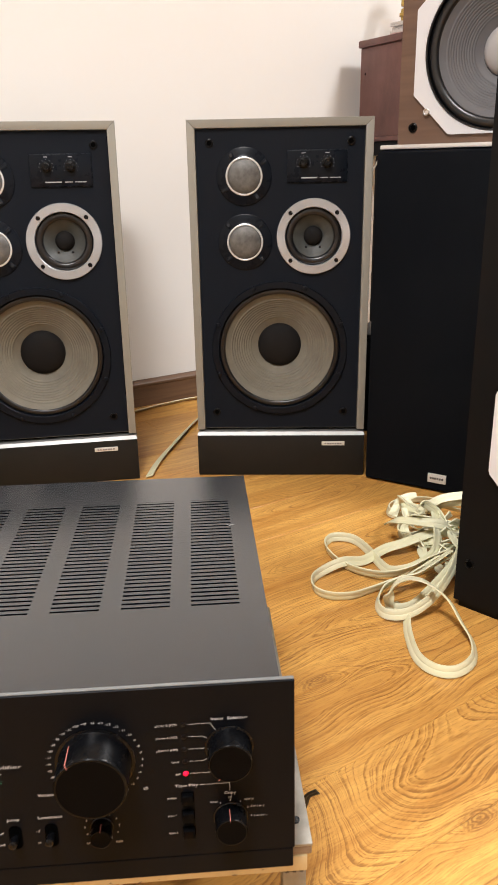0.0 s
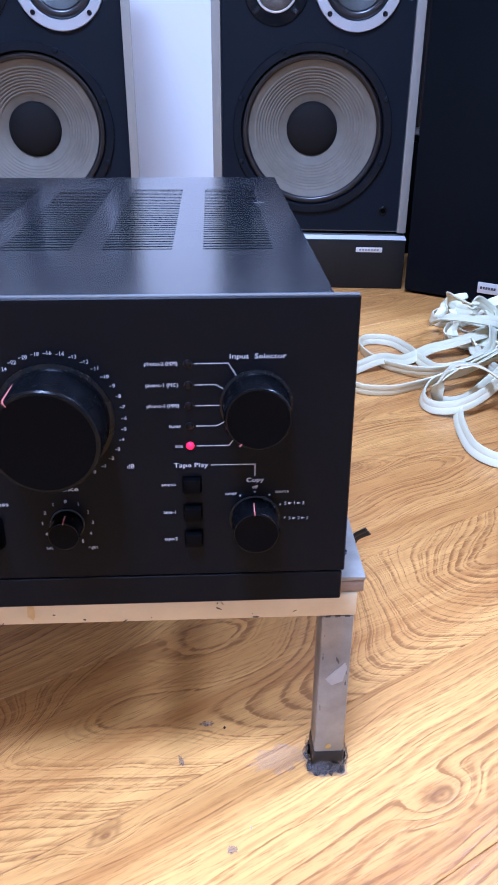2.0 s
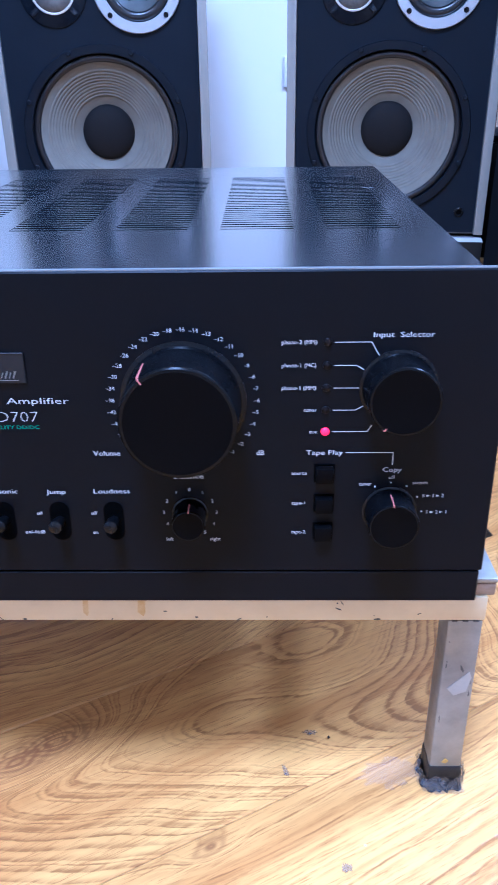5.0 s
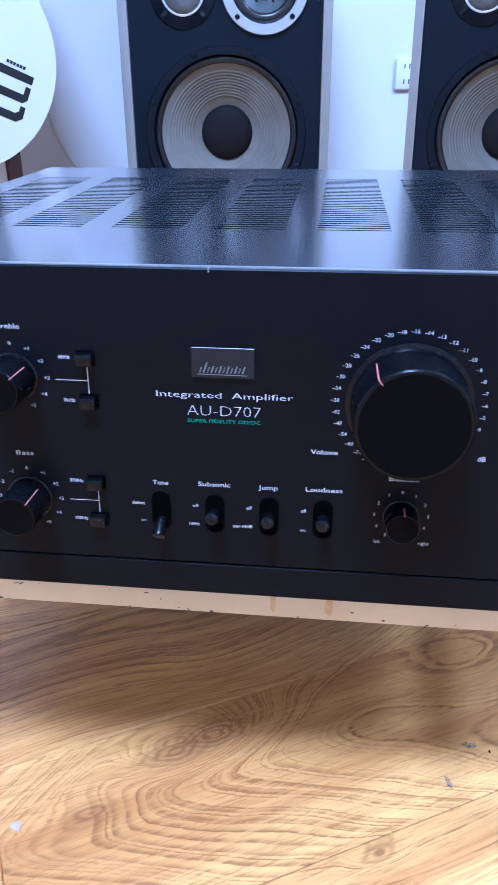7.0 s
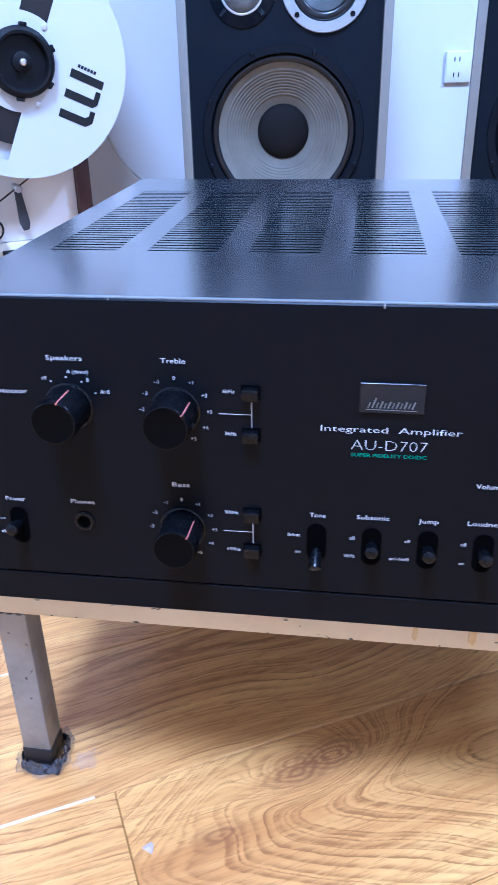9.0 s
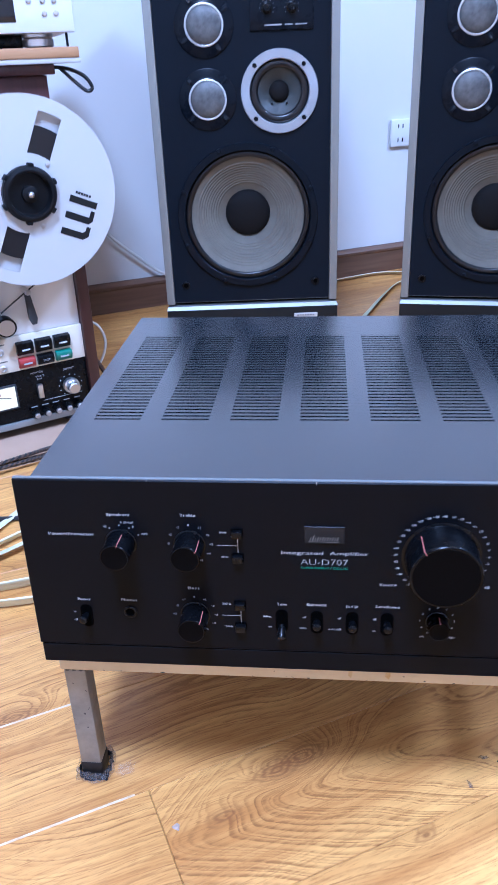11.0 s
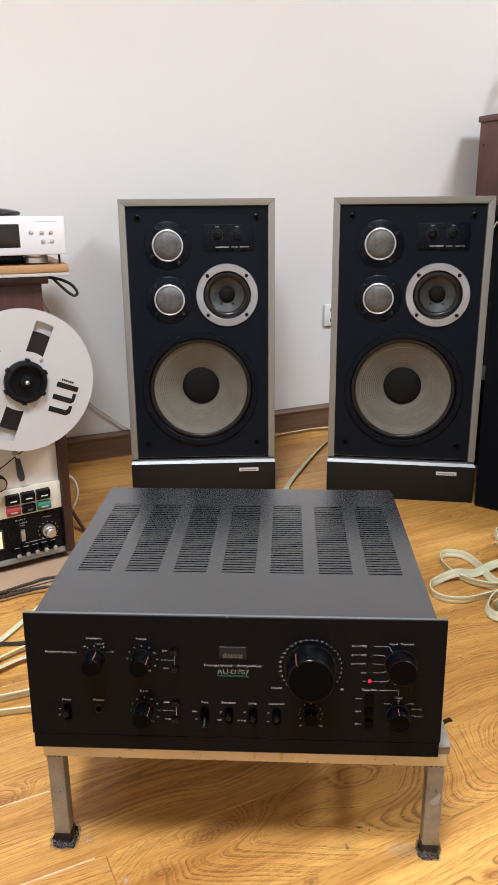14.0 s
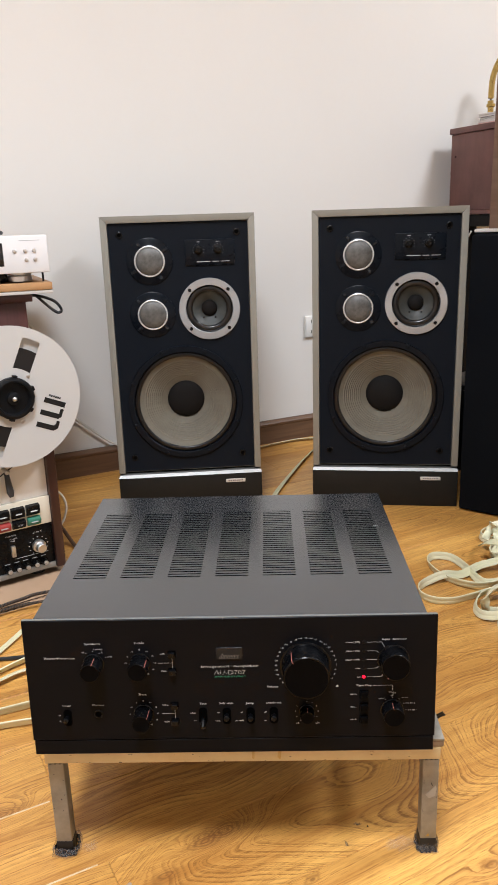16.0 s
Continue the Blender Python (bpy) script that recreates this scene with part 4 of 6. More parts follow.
def tall_speaker():
    """Floor loudspeaker: grey cabinet, black baffle, two domes, midrange, woofer, dark plinth. x across, -y to the front."""
    t = thing("floor_loudspeaker", Matrix.Identity(4), "grey floor loudspeaker with black baffle, two tweeters and beige woofer", "loudspeaker", "pair of grey loudspeakers")
    W, D, zb, zt = 0.1785, 0.30, 0.104, 0.724
    e = 0.0155
    part("side_panel", prism([(-W, zb), (-W, zt - 0.0002), (-W + e, zt - e - 0.0002), (-W + e, zb)], 0, D, 0.0010), CAB_GREY, t)
    part("side_panel", prism([(W, zb), (W - e, zb), (W - e, zt - e - 0.0002), (W, zt - 0.0002)], 0, D, 0.0010), CAB_GREY, t)
    q = [(-W + 0.0002, zt), (W - 0.0002, zt), (W - e - 0.0002, zt - e), (-W + e + 0.0002, zt - e)]
    part("top_panel", prism(q, 0.0, D, 0.0008), CAB_GREY, t)
    part("bottom_panel", box(-W + e + 0.0004, W - e - 0.0004, 0.012, D, zb + 0.0004, zb + 0.006), CAB_GREY, t)
    part("back_panel", box(-W + e, W - e, D - 0.012, D - 0.001, zb + 0.006, zt - e), BAFFLE, t)
    part("baffle", pierced(rect(-W + e + 0.0012, W - e - 0.0012, zb + 0.003, zt - e - 0.0012), [circle(-0.002, 0.279, 0.1265), circle(0.066, 0.506, 0.058)], 0.007, 0.025), BAFFLE, t, "matt black baffle board", )
    at = pose(0, 0.0065, 0)

    def on(ob):
        ob.matrix_basis = at @ ob.matrix_basis
        return ob

    wo = on(cone_driver("woofer", -0.002, 0.279, 0.1405, 0.126, 0.1135, 0.046, 0.042, (BASKET, SURROUND, CONE, DUST), t, 9, 0.016))
    for k in range(8):
        a = math.pi / 8 + k * math.pi / 4
        part("woofer_bolt", lathe([(0.0046, 0.0), (0.0046, 0.0078), (0.003, 0.0088), (0, 0.0088)], 12), BASKET, wo, at=pose(0.1365 * math.cos(a), 0, 0.1365 * math.sin(a)))
    mid = on(cone_driver("midrange", 0.066, 0.506, 0.073, 0.0560, 0.0405, 0.019, 0.016, (MID_RING, SURROUND, MIDCONE, DUST), t, 0, 0.012))
    for k in range(4):
        a = math.pi / 4 + k * math.pi / 2
        part("bolt", lathe([(0.0042, 0.004), (0.0042, 0.0068), (0.002, 0.0062), (0, 0.0062)], 14), BLACK, mid, at=pose(0.0645 * math.cos(a), 0, 0.0645 * math.sin(a)))
    for dx in (-0.014, 0.014):
        part("lead_dot", lathe([(0.0022, -0.016), (0.0022, -0.0135), (0, -0.013)], 10), DUST, mid, at=pose(dx, 0, -0.0215))
    for z, turn in ((0.621, 12), (0.497, 0)):
        tw = on(part("tweeter", lathe([(0.054, 0), (0.054, 0.002), (0.052, 0.0032), (0.040, 0.0035), (0.0355, 0.006), (0.0345, 0.0065)], 56), FLANGE, t, "glossy black tweeter flange", at=pose(-0.0695, 0, z)))
        part("chrome_ring", lathe([(0.0362, 0.0035), (0.0358, 0.0064), (0.0338, 0.0073), (0.0318, 0.006)], 56), BRIGHT, tw, "bright silver ring")
        part("dome", lathe([(0.0325 * math.cos(a), 0.0055 + 0.0085 * math.sin(a)) for a in [math.pi / 2 * k / 8 for k in range(9)]], 48), MESH, tw)
        for k in range(4):
            a = 45 + k * 90 + turn
            lug = part("lug", box(-0.0045, 0.0045, -0.0042, -0.002, 0.037, 0.0525, 0.001), FLANGE, tw, at=pose(0, 0, 0, 0, a, 0))
            if k % 2:
                part("lug_screw", lathe([(0.0036, 0.0040), (0.0036, 0.0056), (0.002, 0.0060), (0, 0.0052)], 14), LUG, lug, at=pose(0, 0, 0.046))
            else:
                part("lug_edge", box(-0.0008, 0.0008, -0.0052, -0.004, 0.0375, 0.0515, 0.0004), LUG, lug)
    ctl = on(part("control_panel", box(-0.058, 0.058, -0.0035, 0.0, -0.0295, 0.0295, 0.0015), FLANGE, t, "black level control panel with two knobs", at=pose(0.072, 0, 0.6375)))
    for dx in (-0.0265, 0.019):
        part("control_knob", lathe([(0.0105, 0.0035), (0.0105, 0.005), (0.0072, 0.006), (0.0068, 0.014), (0.0055, 0.015), (0, 0.015)], 28), BLACK, ctl, at=pose(dx, 0, 0.006))
        ticks = bmesh.new()
        for k in range(9):
            a = radians(-120 + 30 * k)
            cx, cz = dx + 0.0132 * math.sin(a), 0.006 + 0.0132 * math.cos(a)
            box(cx - 0.0005, cx + 0.0005, -0.0042, -0.0034, cz - 0.0005, cz + 0.0005, bm=ticks)
        part("dial_ticks", ticks, INK_DIM, ctl)
        part("dial_title", box(dx - 0.004, dx + 0.004, -0.0042, -0.0034, 0.0235, 0.0248), INK_DIM, ctl)
    for a, c, h in ((-0.031, 0.0, 0.0021), (0.006, 0.020, 0.0015), (0.025, 0.046, 0.0015)):
        part("printed_bar", box(a, c, -0.0042, -0.0034, -0.021 - h / 2, -0.021 + h / 2), INK_DIM, ctl)
    for x, z in ((-0.136, 0.682), (0.136, 0.682), (-0.137, 0.143), (0.134, 0.143)):
        sc = on(screw(t, x, z, 0.0082, BLACK))
        part("screw_hole", lathe([(0.0046, 0.0021), (0, 0.0021)], 16), PIT, sc)
    # plinth with a bevelled bright ledge
    led = bmesh.new()
    a = [led.verts.new(v) for v in ((-W + 0.001, -0.0005, 0.0992), (W - 0.001, -0.0005, 0.0992), (W + 0.002, -0.006, 0.0925), (-W - 0.002, -0.006, 0.0925))]
    c = [led.verts.new(v) for v in ((-W + 0.001, 0.02, 0.0992), (W - 0.001, 0.02, 0.0992), (W + 0.002, 0.02, 0.0925), (-W - 0.002, 0.02, 0.0925))]
    led.faces.new(a)
    led.faces.new(c[::-1])
    for k in range(4):
        n = (k + 1) % 4
        led.faces.new((a[n], a[k], c[k], c[n]))
    bmesh.ops.recalc_face_normals(led, faces=led.faces)
    part("ledge", led, LEDGE, t, "bright satin aluminium ledge")
    pl = part("plinth", box(-W - 0.0015, W + 0.0015, -0.0055, D, 0.0, 0.0922, 0.0025), PLINTH, t, "dark brown plinth")
    bdg = part("badge", box(0.0885, 0.1375, -0.0075, -0.0050, 0.0695, 0.0785, 0.0006), BADGE_LIGHT, pl, "small silver badge")
    for k in range(7):
        part("badge_bar", box(0.0945 + 0.0054 * k, 0.0985 + 0.0054 * k, -0.0079, -0.0070, 0.0727, 0.0756), INK_BAR, bdg)
    return t


SPEAKER = tall_speaker()
SPEAKER.matrix_world = pose(0.3335, 1.140, 0, 0, 0, -6.5)
copy_thing(SPEAKER, pose(-0.155, 1.137, 0, 0, 0, 5.5))


# ---- dark loudspeakers beside them ----
def cloth_speaker():
    """Tall cabinet with a black cloth grille; its own origin is the front lower corner."""
    t = thing("cloth_fronted_loudspeaker", pose(0.520, 1.106, 0, 0, 0, -35.5), "tall loudspeaker with black cloth grille and white badge", "loudspeaker")
    part("cabinet", box(0.0, 0.385, 0.004, 0.27, 0.0, 0.664, 0.003), BAFFLE, t)
    part("top_trim", box(-0.001, 0.386, 0.0, 0.27, 0.6642, 0.672, 0.002), BADGE_LIGHT, t, "pale worn top edge")
    gr = part("grille", box(-0.001, 0.386, -0.016, 0.0035, 0.004, 0.660, 0.006), GRILLE, t, "black cloth grille")
    bd = part("badge", box(0.139, 0.177, -0.0195, -0.0155, 0.0225, 0.0415, 0.0008), BADGE_LIGHT, gr, "small white badge")
    for k in range(6):
        part("badge_bar", box(0.1440 + 0.0048 * k, 0.1475 + 0.0048 * k, -0.0200, -0.0190, 0.0300, 0.0345), INK_DARK, bd)


cloth_speaker()


def shell(t, w, d, z0, z1, mat, holes):
    """Loudspeaker box of boards with a pierced front; x from 0, y from the front."""
    part("front_board", pierced(rect(0.0, w, z0, z1), holes, 0.0, 0.016), mat, t)
    part("side_board", box(0.0, 0.015, 0.0162, d, z0, z1, 0.001), mat, t)
    part("side_board", box(w - 0.015, w, 0.0162, d, z0, z1, 0.001), mat, t)
    part("top_board", box(0.0152, w - 0.0152, 0.0162, d, z1 - 0.015, z1, 0.001), mat, t)
    part("bottom_board", box(0.0152, w - 0.0152, 0.0162, d, z0, z0 + 0.015, 0.001), mat, t)
    part("back_board", box(0.0152, w - 0.0152, d - 0.012, d, z0 + 0.0152, z1 - 0.0152), mat, t)


def octagon(w, h, cut):
    return [(-w, -h + cut), (-w + cut, -h), (w - cut, -h), (w, -h + cut), (w, h - cut), (w - cut, h), (-w + cut, h), (-w, h - cut)]


def reach(poly):
    """Distance from the middle to the edge of a convex shape, by angle."""
    def f(a):
        dx, dz = math.cos(a), math.sin(a)
        best = 9.0
        for (x0, z0), (x1, z1) in zip(poly, poly[1:] + poly[:1]):
            ex, ez = x1 - x0, z1 - z0
            den = dx * ez - dz * ex
            if abs(den) > 1e-9:
                s = (x0 * ez - z0 * ex) / den
                u = (x0 * dz - z0 * dx) / den
                if s > 0 and -1e-6 <= u <= 1 + 1e-6:
                    best = min(best, s)
        return best
    return f


def walnut_speaker():
    """Loudspeaker lying on the cloth-fronted one: walnut front, white eight-sided woofer frame, grey cone."""
    t = thing("walnut_loudspeaker", pose(0.520, 1.106, 0.6722, 0, 0, -35.5) @ pose(0.026, 0.02, 0), "walnut loudspeaker with white woofer frame, lying on another one", "loudspeaker")
    cx, cz = 0.181, 0.152
    shell(t, 0.36, 0.25, 0.0, 0.60, WALNUT, [circle(cx, cz, 0.131)])
    fr = part("woofer_frame", plate_with_hole(reach(octagon(0.152, 0.137, 0.068)), (0, 0), 0.134, -0.006, 0.0, 192), CREAM_FRAME, t, "white eight-sided frame", at=pose(cx, 0, cz))
    d = cone_driver("woofer", cx, cz, 0.1335, 0.130, 0.112, 0.044, 0.045, (SURROUND, SURROUND, GREYCONE, CAP_GREY), t, 11, 0.02)
    d.matrix_basis = pose(cx, -0.002, cz)
    for sx, sz in ((-1, -1), (1, -1), (-1, 1), (1, 1)):
        screw(fr, sx * 0.126, sz * 0.098, 0.0062, SILVER).matrix_basis = pose(sx * 0.126, -0.006, sz * 0.098)
    hole = part("grille_socket", lathe([(0.0085, 0), (0.0085, 0.002), (0.006, 0.003), (0.0055, 0.0), (0, 0.0)], 24), BLACK, t, at=pose(0.029, 0, 0.029))
    part("cabinet_hole", lathe([(0.005, 0.0008), (0, 0.0008)], 20), PIT, hole)


walnut_speaker()


def near_speaker():
    """Black loudspeaker with a pale eight-sided woofer frame; its own origin is the front lower far corner."""
    t = thing("black_loudspeaker", pose(0.535, 0.580, 0, 0, 0, -47), "black loudspeaker with pale eight-sided woofer frame", "loudspeaker")
    part("base", box(0.006, 0.374, 0.006, 0.294, 0.0, 0.0118), BOX_BLACK, t)
    cx, cz = 0.20, 0.288
    shell(t, 0.38, 0.30, 0.012, 0.92, BOX_BLACK, [circle(cx, cz, 0.1155)])
    part("woofer_frame", plate_with_hole(reach(octagon(0.161, 0.130, 0.072)), (0, 0), 0.118, -0.006, 0.0, 192), CREAM_FRAME, t, "pale eight-sided frame", at=pose(cx, 0, cz))
    d = cone_driver("woofer", cx, cz, 0.1175, 0.115, 0.100, 0.040, 0.04, (SURROUND, SURROUND, GREYCONE, DUST), t, 9, 0.018)
    d.matrix_basis = pose(cx, -0.002, cz)
    hole = part("grille_socket", lathe([(0.0075, 0), (0.0075, 0.0018), (0.0055, 0.0026), (0.005, 0.0), (0, 0.0)], 24), BLACK, t, at=pose(0.021, 0, 0.078))
    part("cabinet_hole", lathe([(0.0046, 0.0008), (0, 0.0008)], 20), PIT, hole)


near_speaker()


# ---- wooden cabinet in the corner ----
CORNER = pose(0.6665, 2.003, 0, 0, 0, -61.5)     # x out from the wall along the cabinet's side


def corner_cabinet():
    t = thing("wooden_cabinet", CORNER @ pose(0, 0, 0.718), "red-brown wooden box cabinet with worn edges", "cabinet")
    part("side_panel", box(0.0, 0.36, 0.0, 0.018, 0.0, 0.2375, 0.002), CABINET_WOOD, t)
    part("side_panel", box(0.0, 0.36, 0.402, 0.42, 0.0, 0.2375, 0.002), CABINET_WOOD, t)
    part("front_panel", box(0.342, 0.356, 0.0185, 0.4015, 0.0, 0.2375, 0.001), CABINET_WOOD, t)
    part("back_panel", box(0.004, 0.012, 0.0185, 0.4015, 0.0, 0.2375, 0.001), CABINET_WOOD, t)
    part("top_board", box(-0.005, 0.368, -0.007, 0.427, 0.2378, 0.257, 0.004), CABINET_WOOD, t)
    part("bottom_board", box(-0.003, 0.366, -0.004, 0.424, -0.0135, -0.0002, 0.002), CABINET_WOOD, t)
    part("peg_hole", lathe([(0.0032, 0.0005), (0, 0.0005)], 12), PIT, t, at=pose(0.022, 0.0, 0.169))


corner_cabinet()


def cabinet_table():
    t = thing("black_side_table", CORNER, "black side table in the corner under the cabinet", "table")
    part("tabletop", box(0.0, 0.38, 0.004, 0.42, 0.667, 0.704, 0.002), BOX_BLACK, t)
    for x in (0.01, 0.34):
        for y in (0.06, 0.38):
            part("leg", box(x, x + 0.03, y, y + 0.03, 0.0, 0.6665, 0.002), BOX_BLACK, t)


cabinet_table()


def black_box():
    t = thing("black_box", pose(0.615, 1.56, 0.0, 0, 0, -33), "small black box on the floor behind the loudspeakers", "box")
    part("body", box(0.0, 0.25, -0.15, 0.15, 0.0, 0.235, 0.006), BOX_BLACK, t)
    part("lid", box(-0.002, 0.252, -0.152, 0.152, 0.2355, 0.25, 0.004), BLACK, t)


black_box()


def plastic_cases():
    for k, (dx, dy, turn, mat) in enumerate(((0.0, 0.0, 3, CASE_PINK), (0.004, 0.004, -4, CASE_CLEAR), (-0.002, 0.002, 5, CASE_CLEAR))):
        t = thing("disc_case", CORNER @ pose(0.166 + dx, 0.084 + dy, 0.9752 + 0.0108 * k, 0, 0, 90 + turn), "thin clear plastic disc case lying in a stack", "disc case", "stack of disc cases")
        part("tray", box(-0.071, 0.071, -0.0625, 0.0625, 0.0, 0.0045, 0.0006), mat, t)
        part("lid", box(-0.071, 0.071, -0.0625, 0.0625, 0.0047, 0.0102, 0.0008), CASE_CLEAR, t)


plastic_cases()


def brass_lamp():
    t = thing("brass_lamp", CORNER @ pose(0.052, 0.114, 0.9752, 0, 0, 46), "brass lamp with curved arm on the cabinet", "lamp")
    part("base", lathe([(0, 0.0), (0.036, 0.0), (0.036, 0.006), (0.030, 0.014), (0.014, 0.020), (0.0125, 0.034), (0, 0.034)], 32), BRASS, t, at=pose(0, 0, 0, -90))
    arm = [(0, 0, 0.030), (-0.002, 0, 0.09), (0.003, 0, 0.16), (0.03, 0, 0.215), (0.075, 0, 0.235), (0.12, 0, 0.21)]
    part("arm", tube(arm, 0.0095, 14), BRASS, t)
    part("collar", lathe([(0.0096, 0.0), (0.014, 0.002), (0.014, 0.010), (0.0096, 0.012)], 24), BRASS, t, at=pose(-0.001, 0, 0.062, -90))
    part("shade", lathe([(0.012, 0.0), (0.03, 0.012), (0.045, 0.045), (0.043, 0.045), (0.028, 0.014), (0.0, 0.004)], 32), BRASS, t, at=pose(0.12, 0, 0.212, 90))


brass_lamp()


# ---- tape deck ----
def reel_deck():
    """Upright tape deck; x along its front from the hub's axis, -y to the front."""
    t = thing("reel_tape_deck", pose(-0.4585, 0.728, 0.009, 0, 0, 36) @ Matrix.Diagonal((1.06, 1, 1, 1)), "upright reel-to-reel tape deck with white and black panels", "tape deck")
    z = lambda v: v - 0.009
    part("cabinet", box(-0.345, 0.0585, 0.004, 0.20, 0.016, z(0.46), 0.002), BLACK, t)
    part("side_panel", box(0.0590, 0.0770, -0.012, 0.20, 0.014, z(0.465), 0.0025), DECK_WOOD, t, "dark red-brown wooden side panel")
    part("side_panel", box(-0.3635, -0.3455, -0.012, 0.20, 0.014, z(0.465), 0.0025), DECK_WOOD, t, "dark red-brown wooden side panel")
    up = part("upper_panel", box(-0.345, 0.0585, 0.0, 0.0038, z(0.1815), z(0.458), 0.0008), DECK_FACE, t, "white upper panel")
    mid = part("key_panel", box(-0.345, 0.0585, -0.006, 0.0038, z(0.1235), z(0.181), 0.001), DECK_CREAM, t, "cream panel with piano keys")
    low = part("control_panel", box(-0.345, 0.0585, -0.004, 0.0038, z(0.036), z(0.123), 0.001), BLACK, t, "black control panel with meter")
    part("lower_rail", box(-0.345, 0.0585, -0.007, 0.0038, z(0.0245), z(0.0355), 0.0012), LEDGE, t, "bright lower rail")
    for x in (-0.31, 0.03):
        for y in (0.03, 0.17):
            part("foot", lathe([(0, 0), (0.014, 0), (0.016, 0.0155), (0, 0.0155)], 20), RUBBER, t, at=pose(x, y, 0.0158, 90))
    # piano keys, two rows
    w = 0.0255
    for k in range(3):
        x = -0.0475 + k * 0.0290
        kb = part("key", prism_key(x, w, z(0.1495), z(0.1720)), BLACK, mid, "black piano key")
        part("key_mark", box(x + 0.007, x + 0.019, -0.0182, -0.0165, z(0.1585), z(0.1605)), INK, kb)
        colour = (BTN_RED, BLACK, BTN_GREEN)[k]
        kb = part("key", prism_key(x, w, z(0.1275), z(0.1455)), colour, mid, ("red record key", "black stop key", "green pause key")[k])
        if k == 1:
            lettering("STOP", x + 0.0127, z(0.1362), 0.0032, kb, INK_DIM, y=-0.0182)
        else:
            part("key_mark", box(x + 0.006, x + 0.019, -0.0182, -0.0165, z(0.1352), z(0.1372)), INK_DIM, kb)
    for zz in (0.160, 0.132):
        jack = part("jack", lathe([(0.0055, 0.0), (0.0055, 0.003), (0.004, 0.004), (0.0032, 0.001), (0, 0.001)], 20), SILVER, mid, at=pose(-0.0710, -0.006, z(zz)))
        part("printed_bar", box(-0.079, -0.063, -0.0066, -0.0058, z(zz + 0.0105), z(zz + 0.012)), INK_DARK, mid)
    # output knob, switch, small pots, meter
    part("output_knob", lathe([(0.013, 0.0), (0.013, 0.006), (0.0125, 0.0075), (0.0095, 0.0085), (0.0092, 0.022), (0.008, 0.0235), (0, 0.0235)], 32), SILVER, low, "silver stepped output knob", at=pose(0.0285, -0.004, z(0.0795)))
    ticks = bmesh.new()
    for k in range(11):
        a = radians(-140 + 28 * k)
        cx, cz = 0.0285 + 0.0185 * math.sin(a), z(0.0795) + 0.0185 * math.cos(a)
        box(cx - 0.0007, cx + 0.0007, -0.0046, -0.0038, cz - 0.0007, cz + 0.0007, bm=ticks)
    part("dial_ticks", ticks, INK, low)
    for word, x, zz, cap in (("OUTPUT", 0.0285, 0.1085, 0.0032), ("MONITOR", -0.0222, 0.1135, 0.0030), ("SOURCE", -0.0180, 0.1065, 0.0026), ("TAPE", -0.0195, 0.1015, 0.0026)):
        lettering(word, x, z(zz), cap, low, INK, y=-0.0044)
    part("switch", box(-0.0255, -0.0175, -0.012, -0.0038, z(0.070), z(0.0935), 0.001), SILVER, low, "silver rocker switch")
    for k in range(5):
        x = -0.0345 + 0.0175 * k
        part("small_knob", lathe([(0.0062, 0.0), (0.0058, 0.011), (0.0045, 0.0118)], 20), BLACK, low, at=pose(x, -0.004, z(0.0430)))
        part("knob_tip", lathe([(0.0046, 0.0116), (0.0042, 0.0150), (0.003, 0.0158), (0, 0.0158)], 16), SILVER, low, "small silver knob tip", at=pose(x, -0.004, z(0.0430)))
        part("printed_bar", box(x - 0.005, x + 0.005, -0.0046, -0.0038, z(0.0545), z(0.0556)), INK_DIM, low)
    part("printed_bar", box(-0.018, 0.046, -0.0046, -0.0038, z(0.0622), z(0.0630)), INK_DIM, low)
    mt = part("level_meter", box(-0.135, -0.0565, -0.0075, -0.0038, z(0.060), z(0.1030), 0.0015), BADGE, low, "lit level meter")
    part("meter_dial", box(-0.1315, -0.0600, -0.0080, -0.0070, z(0.0635), z(0.0995)), METER_FACE, mt)
    arc = [(-0.128 + 0.0085 * k, z(0.080) + 0.0060 - 0.00045 * (k - 3.5) ** 2) for k in range(8)]
    part("meter_scale", stroke(arc, 0.0012, -0.0084), INK_DARK, mt)
    part("meter_needle", stroke([(-0.096, z(0.066)), (-0.082, z(0.092))], 0.0007, -0.0084), BTN_RED, mt)
    # head cover, capstan knob and tension arm
    part("head_cover", prism([(-0.21, z(0.197)), (-0.062, z(0.197)), (-0.066, z(0.245)), (-0.085, z(0.262)), (-0.21, z(0.262))], -0.030, 0.0, 0.002), BADGE, up)
    part("pinch_knob", lathe([(0.0155, 0.0), (0.0155, 0.018), (0.0145, 0.020), (0.013, 0.0195), (0, 0.019)], 32), BLACK, up, at=pose(-0.060, -0.012, z(0.205)))
    part("knob_face", lathe([(0.0125, 0.0205), (0, 0.0208)], 32), SILVER, up, at=pose(-0.060, -0.012, z(0.205)))
    arm = part("tension_arm", prism([(-0.0225, z(0.255)), (-0.0155, z(0.255)), (-0.0085, z(0.207)), (-0.0105, z(0.198)), (-0.0175, z(0.197)), (-0.0215, z(0.207))], -0.016, -0.011, 0.001), BADGE, up, "grey tension arm")
    part("arm_pin", lathe([(0.0048, 0.0), (0.0048, 0.024), (0.003, 0.026), (0, 0.026)], 20), SILVER, arm, at=pose(-0.019, 0, z(0.252)))
    part("tape_strand", tube([(-0.062, -0.02, z(0.226)), (-0.02, -0.022, z(0.254)), (0.02, -0.040, z(0.285))], 0.0012, 6), TAPE, up)
